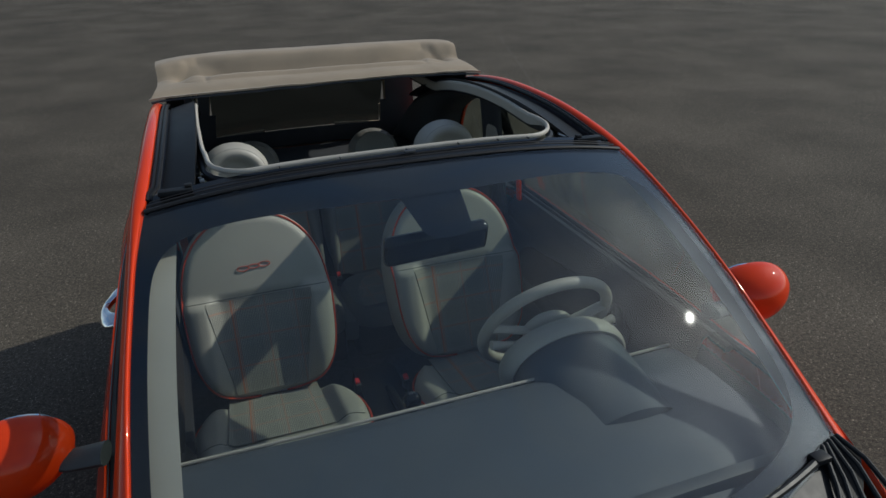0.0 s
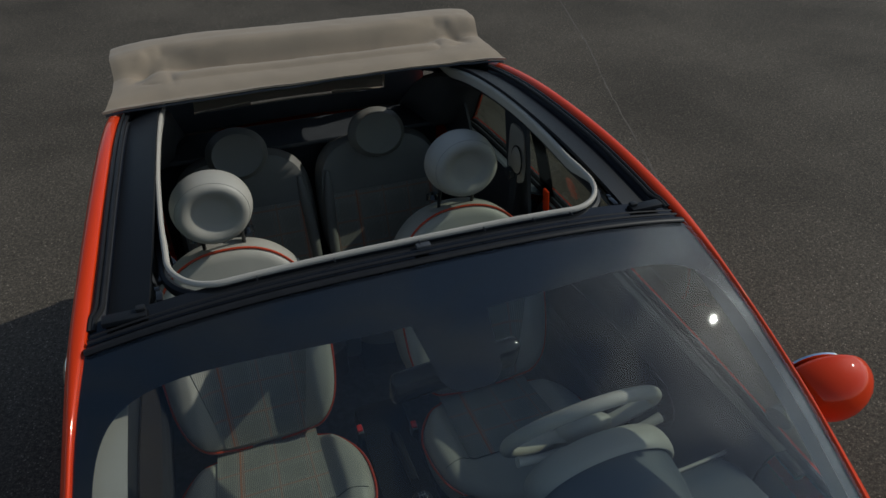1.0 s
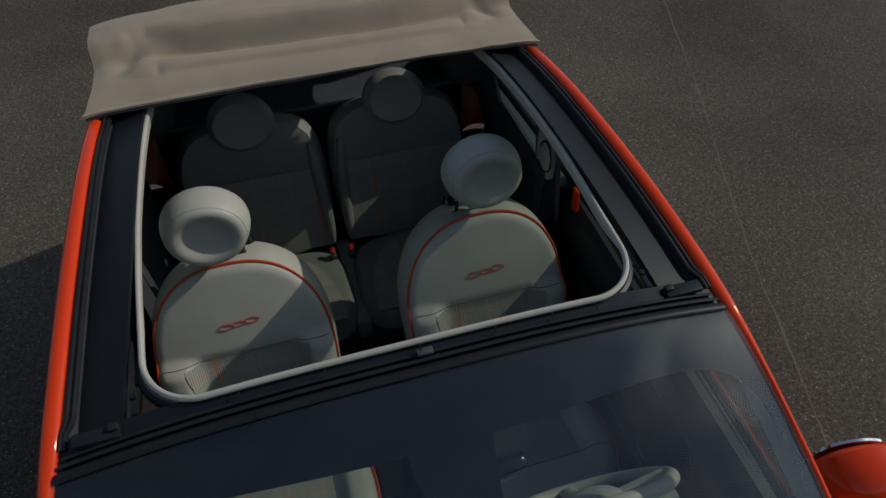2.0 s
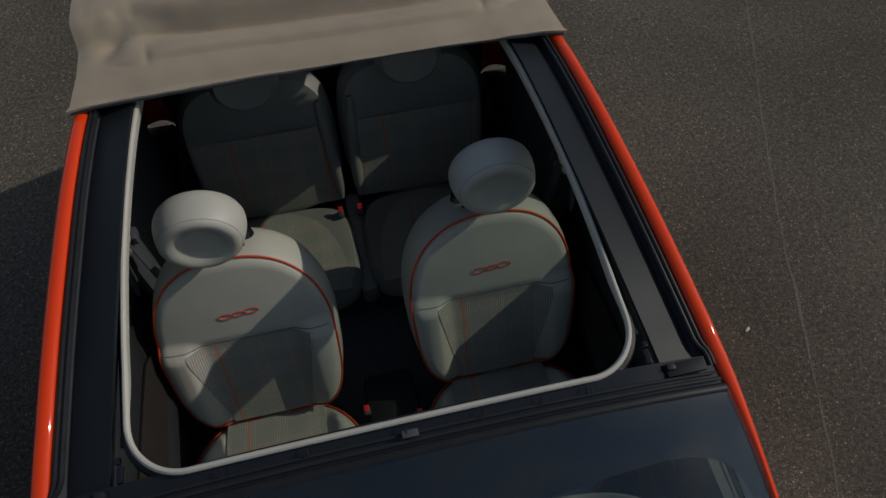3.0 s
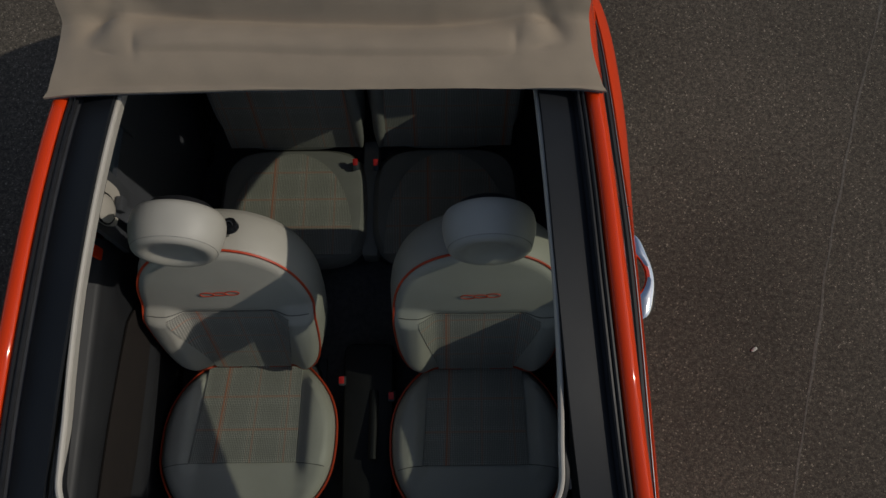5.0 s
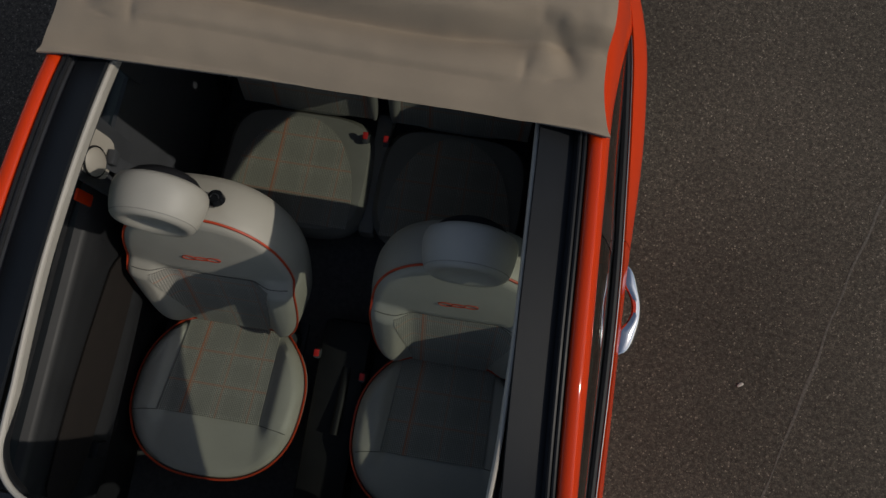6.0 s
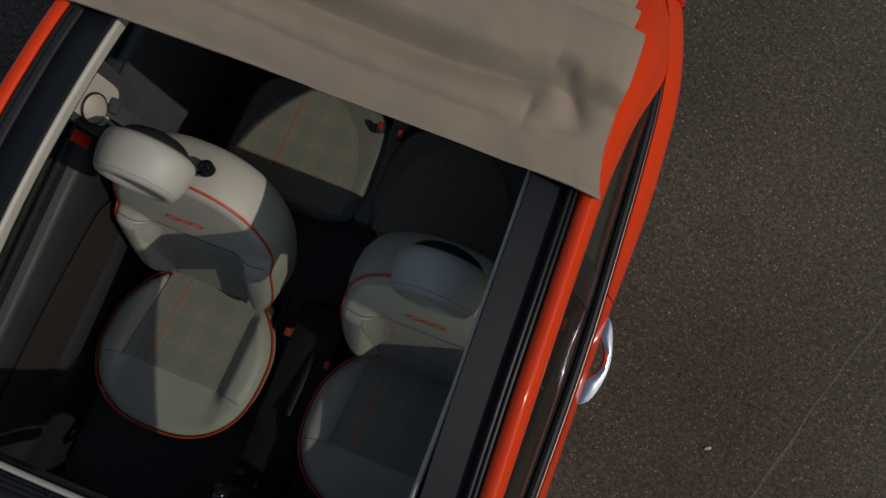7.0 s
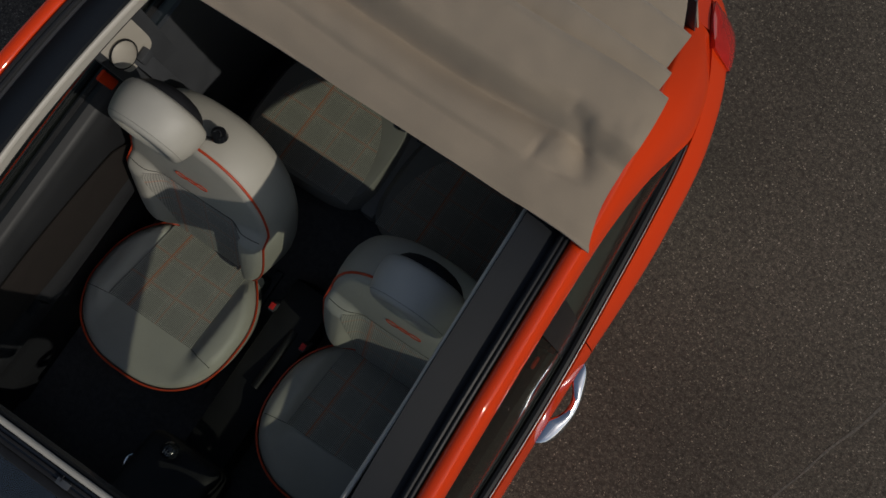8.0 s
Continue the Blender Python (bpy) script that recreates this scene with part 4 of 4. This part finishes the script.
def front_seat(cx, dy):
    cy, cz = 1.480 + dy, 0.515

    def cush(x, y, z):
        return Vector((cx + x, cy + y, cz + z - 0.058 * (y / 0.27)))

    lean = Vector((0, 0.395, 0.918)).normalized()
    out = Vector((0, -lean.z, lean.y))
    foot = Vector((cx, 1.694 + dy, 0.492))

    def back(x, h, d):
        return foot + Vector((x, 0, 0)) + lean * h + out * d

    seat = part("front_seat", join(block(cx, 1.50, 0.355, 0.38, 0.42, 0.16, 0.02), block(cx - 0.19, 1.50, 0.285, 0.03, 0.50, 0.03, 0.004), block(cx + 0.19, 1.50, 0.285, 0.03, 0.50, 0.03, 0.004)), PLASTIC, car, "ivory leather front seat with checked cloth panels and red piping")
    def over(drop, k):
        return lambda x, y: cushion_form(x, y) * k - drop

    prof = [(0.02, over(0, 1))] + [(0.08 + 0.03 * i, over(0, 1)) for i in range(28)]
    prof += [(0.94, over(0.004, 0.9)), (0.98, over(0.014, 0.7)), (1.0, over(0.030, 0.5)), (1.0, -0.055), (0.97, -0.10), (0.88, -0.135)]
    part("cushion", pad(CUSHION, prof, cush, 160), IVORY, seat)
    for x0, x1 in ((-0.178, -0.252), (0.158, 0.250)):
        line = [cush(x, y, cushion_form(x, y) + 0.0004) for x, y in ((x0 + (x1 - x0) * i / 12, -0.088 - 0.012 * (i / 12) ** 2) for i in range(13))]
        part("cushion_seam", tube(line, 0.0012, n=6), SEAM_GREY, seat)
    pts = [cush(x * 1.016, y * 1.016, cushion_form(x, y) * 0.5 - 0.022) for x, y in (CUSHION(2 * math.pi * i / 96) for i in range(96))]
    part("cushion_piping", tube(pts, 0.0036, closed=True, n=6), PIPING, seat, "red piping")

    def seat_cloth(u, v):
        x, y = (2 * u - 1) * (0.166 - 0.012 * v) - 0.010 * (1 - v), -0.088 + 0.335 * v
        return cush(x, y, cushion_form(x, y) + 0.0035 + 0.003 * math.sin(math.pi * u) * math.sin(math.pi * v))

    part("cushion_panel", thicken(sheet(seat_cloth, 28, 28, uv=lambda u, v: (0.33 * u + 0.05, 0.335 * v)), -0.004), PLAID, seat, "grey checked cloth with orange lines")

    # backrest
    def front(drop, k):
        return lambda x, h: back_form(x, h) * k - drop

    bprof = [(0.02, front(0, 1))] + [(0.10 + 0.03 * i, front(0, 1)) for i in range(28)]
    bprof += [(0.955, front(0.004, 0.95)), (0.985, front(0.012, 0.8)), (1.0, front(0.024, 0.6)), (1.022, -0.050), (1.032, -0.085), (1.026, -0.115), (0.995, -0.140), (0.93, -0.155), (0.6, -0.165), (0.1, -0.166)]
    part("backrest", pad(BACK, bprof, back, 160), IVORY, seat)
    pts = []
    for i in range(100):
        w = radians(-78) + radians(336) * i / 99
        x, h = BACK(w)
        pts.append(back(x * 0.984, 0.31 + (h - 0.31) * 0.992, back_form(x, h) * 0.82 - 0.0085))
    part("backrest_piping", tube(pts, 0.0036, n=6), PIPING, seat, "red piping")

    def back_cloth(u, v):
        x, h = (2 * u - 1) * (0.122 + 0.056 * v), 0.014 + 0.329 * v
        return back(x, h, back_form(x, h) + 0.0035)

    part("backrest_panel", thicken(sheet(back_cloth, 28, 28, uv=lambda u, v: (0.22 + (2 * u - 1) * (0.122 + 0.056 * v), 0.35 * v)), -0.004), PLAID, seat, "grey checked cloth with orange lines")
    seam = [back(x, 0.350, back_form(x, 0.350) + 0.0006) for x in (0.236 * (i / 20 - 1) for i in range(41))]
    part("seam", tube(seam, 0.0014, n=6), SEAM_GREY, seat)
    # the stitched motif: three linked loops
    for k in (-1, 0, 1):
        loop = []
        for i in range(25):
            w = 2 * math.pi * i / 24
            x = 0.036 * k + 0.0195 * math.cos(w)
            h = 0.447 + 0.0085 * math.sin(w) * (1 if k else 0.8) + 0.003 * k
            loop.append(back(x, h, back_form(x, h) + 0.0025))
        part("motif", tube(loop[:-1], 0.0014, closed=True, n=6), PIPING, seat, "red stitched loop")
    # headrest
    hc = Vector((cx + 0.007, 1.940 + dy, 1.222)) if cx > 0 else Vector((cx - 0.010, 1.929 + dy, 1.221))
    tilt = radians(-7)
    hup, hout = Vector((0, -math.sin(tilt), math.cos(tilt))), Vector((0, -math.cos(tilt), -math.sin(tilt)))

    def head(x, h, d):
        return hc + Vector((x, 0, 0)) + hup * h + hout * d

    hprof = [(0.02, 0.0285), (0.22, 0.0290), (0.34, 0.0302), (0.42, 0.0325), (0.49, 0.0365), (0.55, 0.0408), (0.61, 0.0443), (0.67, 0.0462), (0.73, 0.0468), (0.79, 0.0452), (0.84, 0.0415), (0.872, 0.0370), (0.895, 0.0325),
             (0.930, 0.022), (0.962, 0.008), (0.988, -0.008), (1.0, -0.022), (0.996, -0.034), (0.975, -0.046), (0.93, -0.055), (0.80, -0.062), (0.1, -0.064)]
    part("headrest", pad(HEAD, hprof, head, 80), IVORY, seat, "round ivory leather headrest")
    rim = [head(0.1130 * 0.884 * math.cos(w), 0.1025 * 0.884 * math.sin(w), 0.0348) for w in (2 * math.pi * i / 64 for i in range(64))]
    part("headrest_seam", tube(rim, 0.0010, closed=True, n=6), STITCH, seat)
    part("headrest_back", pad(Outline(lambda w: (0.092 * math.cos(w), 0.081 * math.sin(w)), (0, 0)), [(0.05, -0.098), (0.35, -0.096), (0.6, -0.090), (0.80, -0.081), (0.93, -0.069), (1.0, -0.055), (0.98, -0.03)], head, 48), SATIN_BLACK, seat)
    for dx in (-0.072, 0.072):
        collar = bmesh.new()
        bmesh.ops.create_cone(collar, cap_ends=True, segments=20, radius1=0.023, radius2=0.019, depth=0.018, matrix=pose(cx + dx, 2.000 + dy, 1.090, -20))
        part("headrest_collar", collar, BLACK_GLOSS, seat)
        ring = [(cx + dx + 0.011 * math.cos(w), 1.997 + dy + 0.0105 * math.sin(w), 1.0995 + 0.003 * math.sin(w)) for w in (2 * math.pi * i / 24 for i in range(24))]
        part("collar_ring", tube(ring, 0.0018, closed=True, n=6), DULL_METAL, seat)
        part("headrest_post", tube([(cx + dx * 0.8, 1.985 + dy, 1.05), (cx + dx * 0.8, 1.955 + dy, 1.20)], 0.006, n=10), BLACK_GLOSS, seat)
    return seat


front_seat(-0.373, 0.004)
front_seat(0.359, -0.012)


def buckle(name, x, y, z, turn, mat, label):
    b = part(name, block(x, y, z - 0.03, 0.022, 0.03, 0.075, 0.006, turn), PLASTIC, car, label)
    part("release_button", block(x, y - 0.002, z + 0.009, 0.017, 0.024, 0.012, 0.003, turn), mat, b, "red release button")


buckle("seat_belt_buckle", -0.086, 1.656, 0.478, (10, 0, 0), RED_PLASTIC, "black belt buckle with a red button")
buckle("seat_belt_buckle", 0.080, 1.602, 0.490, (10, 0, 0), RED_PLASTIC, "black belt buckle with a red button")
buckle("seat_belt_buckle", -0.051, 2.412, 0.527, (25, 0, 0), RED_PLASTIC, "black belt buckle with a red button")
buckle("seat_belt_buckle", 0.022, 2.410, 0.527, (25, 0, 0), RED_PLASTIC, "black belt buckle with a red button")


def rear_seat(sx):
    """One half of the rear bench."""
    cx = 0.272 * sx
    seat = part("rear_seat", block(cx, 2.30, 0.36, 0.50, 0.42, 0.16, 0.03), PLASTIC, car, "grey leather and checked cloth rear seat")

    def cush(x, y, z):
        return Vector((cx + x, 2.265 + y, 0.512 + z - 0.02 * (y / 0.2)))

    rc = Outline(lambda w: (0.262 * math.copysign(abs(math.cos(w)) ** 0.5, math.cos(w)), 0.225 * math.copysign(abs(math.sin(w)) ** 0.5, math.sin(w))), (0, 0))
    part("cushion", pad(rc, [(0.02, 0), (0.6, 0.0), (0.8, 0.006), (0.92, 0.0), (1.0, -0.03), (1.0, -0.09)], cush), GREY_LEATHER, seat)

    def panel_half(v):
        return 0.216 * math.sqrt(max(0.02, 1 - v ** 2.5))

    def cloth(u, v):
        half = panel_half(v)
        return cush((2 * u - 1) * half, -0.195 + 0.385 * v, 0.0085)

    part("cushion_panel", thicken(sheet(cloth, 20, 20, uv=lambda u, v: (0.19 + (2 * u - 1) * panel_half(v), 0.385 * v)), -0.004), PLAID, seat, "grey checked cloth with orange lines")
    lean = Vector((0, 0.30, 0.954)).normalized()
    out = Vector((0, -lean.z, lean.y))

    def back(x, h, d):
        return Vector((cx + x, 2.490, 0.47)) + lean * h + out * d

    def bcurve(w):
        c, s = math.cos(w), math.sin(w)
        p = 3.4
        q = (abs(c) ** p + abs(s) ** p) ** (-1 / p)
        return 0.266 * c * q, 0.28 + 0.295 * s * q

    bo = Outline(bcurve, (0, 0.28))
    part("backrest", pad(bo, [(0.02, 0), (0.6, 0.0), (0.8, 0.010), (0.93, 0.008), (1.0, -0.03), (0.98, -0.09), (0.5, -0.10)], back), GREY_LEATHER, seat)
    part("backrest_panel", thicken(sheet(lambda u, v: back((2 * u - 1) * 0.235, 0.02 + 0.33 * v, 0.013 - 0.004 * abs(2 * v - 1) ** 4), 16, 16, uv=lambda u, v: (0.47 * u, 0.33 * v)), -0.004), PLAID, seat, "grey checked cloth with orange lines")
    roll = [back(-sx * (0.236 - 0.020 * k * k), 0.03 + 0.42 * k, 0.012) for k in (i / 16 for i in range(17))]
    part("side_bolster", tube(roll, lambda q: 0.022 * (1 - 0.6 * abs(2 * q - 1) ** 4), n=12, up=(1, 0, 0)), GREY_LEATHER, seat)
    hd = Outline(lambda w: (0.115 * math.cos(w), 0.10 * math.sin(w)), (0, 0))
    part("headrest", pad(hd, [(0.03, 0.036), (0.5, 0.036), (0.8, 0.045), (0.97, 0.02), (1.0, 0.0), (0.95, -0.03), (0.5, -0.04)], lambda x, h, d: back(x, 0.575 + h, d + 0.030), 48), GREY_LEATHER, seat)
    return seat


rear_seat(-1)
rear_seat(1)
part("seat_divider", block(0, 2.30, 0.43, 0.06, 0.44, 0.10, 0.02), GREY_LEATHER, car)


# belts and pillar trim by the rear of the doors
both("door_jamb", lambda: block(0.692, 1.965, 0.995, 0.010, 0.034, 0.10, 0.005, (0, -4, 0)), PAINT, car, "orange-red painted door jamb")


def pillar_trim():
    return thicken(sheet(lambda u, v: Vector((0.655 - 0.045 * v + 0.01 * math.sin(math.pi * u), 1.985 + 0.172 * u, 0.90 + 0.46 * v)), 8, 12), 0.012)


def quarter_trim():
    return thicken(sheet(lambda u, v: Vector((0.672 - 0.015 * u, 2.06 + 0.62 * u, 0.34 + 0.66 * v)), 10, 10), 0.012)


def quarter_sill():
    def f(u, v):
        y = 2.05 + 0.60 * u
        bx, bz = table(BELT, y)
        inner = 0.668 - 0.015 * u
        return Vector((inner + (bx - 0.012 - inner) * v, y, 0.996 + (bz - 0.010 - 0.996) * v))
    return thicken(sheet(f, 16, 3), 0.008)


both("quarter_sill", quarter_sill, PLASTIC, car)
both("pillar_trim", pillar_trim, PLASTIC, car, "dark grey pillar trim")
both("quarter_trim", quarter_trim, PLASTIC, car)


def rear_pillar_trim(y0):
    """Rear pillar lining, from the waist to the roof rail, added to block sun."""
    def f(u, v):
        y = y0 + 0.03 * (1 - v) ** 2 + (2.90 - y0) * u
        rx, rz = table(RAIL, y)
        top = Vector((rx - 0.03, y, rz - 0.028))
        low = Vector((0.662 - 0.05 * u, y, 0.93))
        return low.lerp(top, v) + Vector((0.012 * math.sin(math.pi * v), 0, 0))
    return thicken(sheet(f, 16, 12), 0.010)


part("rear_pillar_trim", rear_pillar_trim(2.51), PLASTIC, car, "dark grey rear pillar lining")
# this side reaches further forward, added to cover daylight in the quarter window
part("rear_pillar_trim", mirror_x(rear_pillar_trim(2.30)), PLASTIC, car, "dark grey rear pillar lining")


def belt_guide():
    bm = bmesh.new()
    bmesh.ops.create_uvsphere(bm, u_segments=24, v_segments=14, radius=1, matrix=pose(0.608, 2.038, 1.138) @ Matrix.Diagonal((0.017, 0.038, 0.050, 1)))
    return bm


both("belt_guide", belt_guide, IVORY_TRIM, car, "ivory seat belt guide")
both("guide_rim", lambda: tube([(0.605, 2.038 + 0.0385 * math.cos(w), 1.138 + 0.0505 * math.sin(w)) for w in (2 * math.pi * i / 40 for i in range(40))], 0.0028, closed=True, n=6), BLACK_MATT, car)
def guide_plate():
    """A plate with well-rounded corners on the pillar."""
    bm = bmesh.new()
    ring = []
    for i in range(40):
        w = 2 * math.pi * i / 40
        c, q = math.cos(w), math.sin(w)
        k = (abs(c) ** 5 + abs(q) ** 5) ** -0.2
        ring.append(bm.verts.new((0.612, 2.062 + 0.056 * c * k, 1.150 + 0.098 * q * k)))
    bm.faces.new(ring)
    return thicken(bm, 0.012)


both("belt_guide_plate", guide_plate, IVORY_TRIM, car, "ivory pillar plate")
both("belt_webbing", lambda: join(block(0.600, 2.062, 0.86, 0.004, 0.046, 0.44, 0.0015, (0, 3, 0)), block(0.598, 2.07, 1.075, 0.02, 0.04, 0.03, 0.004)), PLASTIC, car, "black seat belt webbing")

# ---- small things on the asphalt ----
chip = bmesh.new()
bmesh.ops.create_icosphere(chip, subdivisions=2, radius=1)
for v in chip.verts:
    v.co *= 1 + 0.25 * noise.noise(v.co * 1.7)
bmesh.ops.transform(chip, matrix=pose(1.512, 1.796, 0.004, 0, 0, 35) @ Matrix.Diagonal((0.016, 0.007, 0.005, 1)), verts=chip.verts)
tagged(part("stone_chip", chip, STONE), "small pale stone chip lying on the asphalt", "stone")
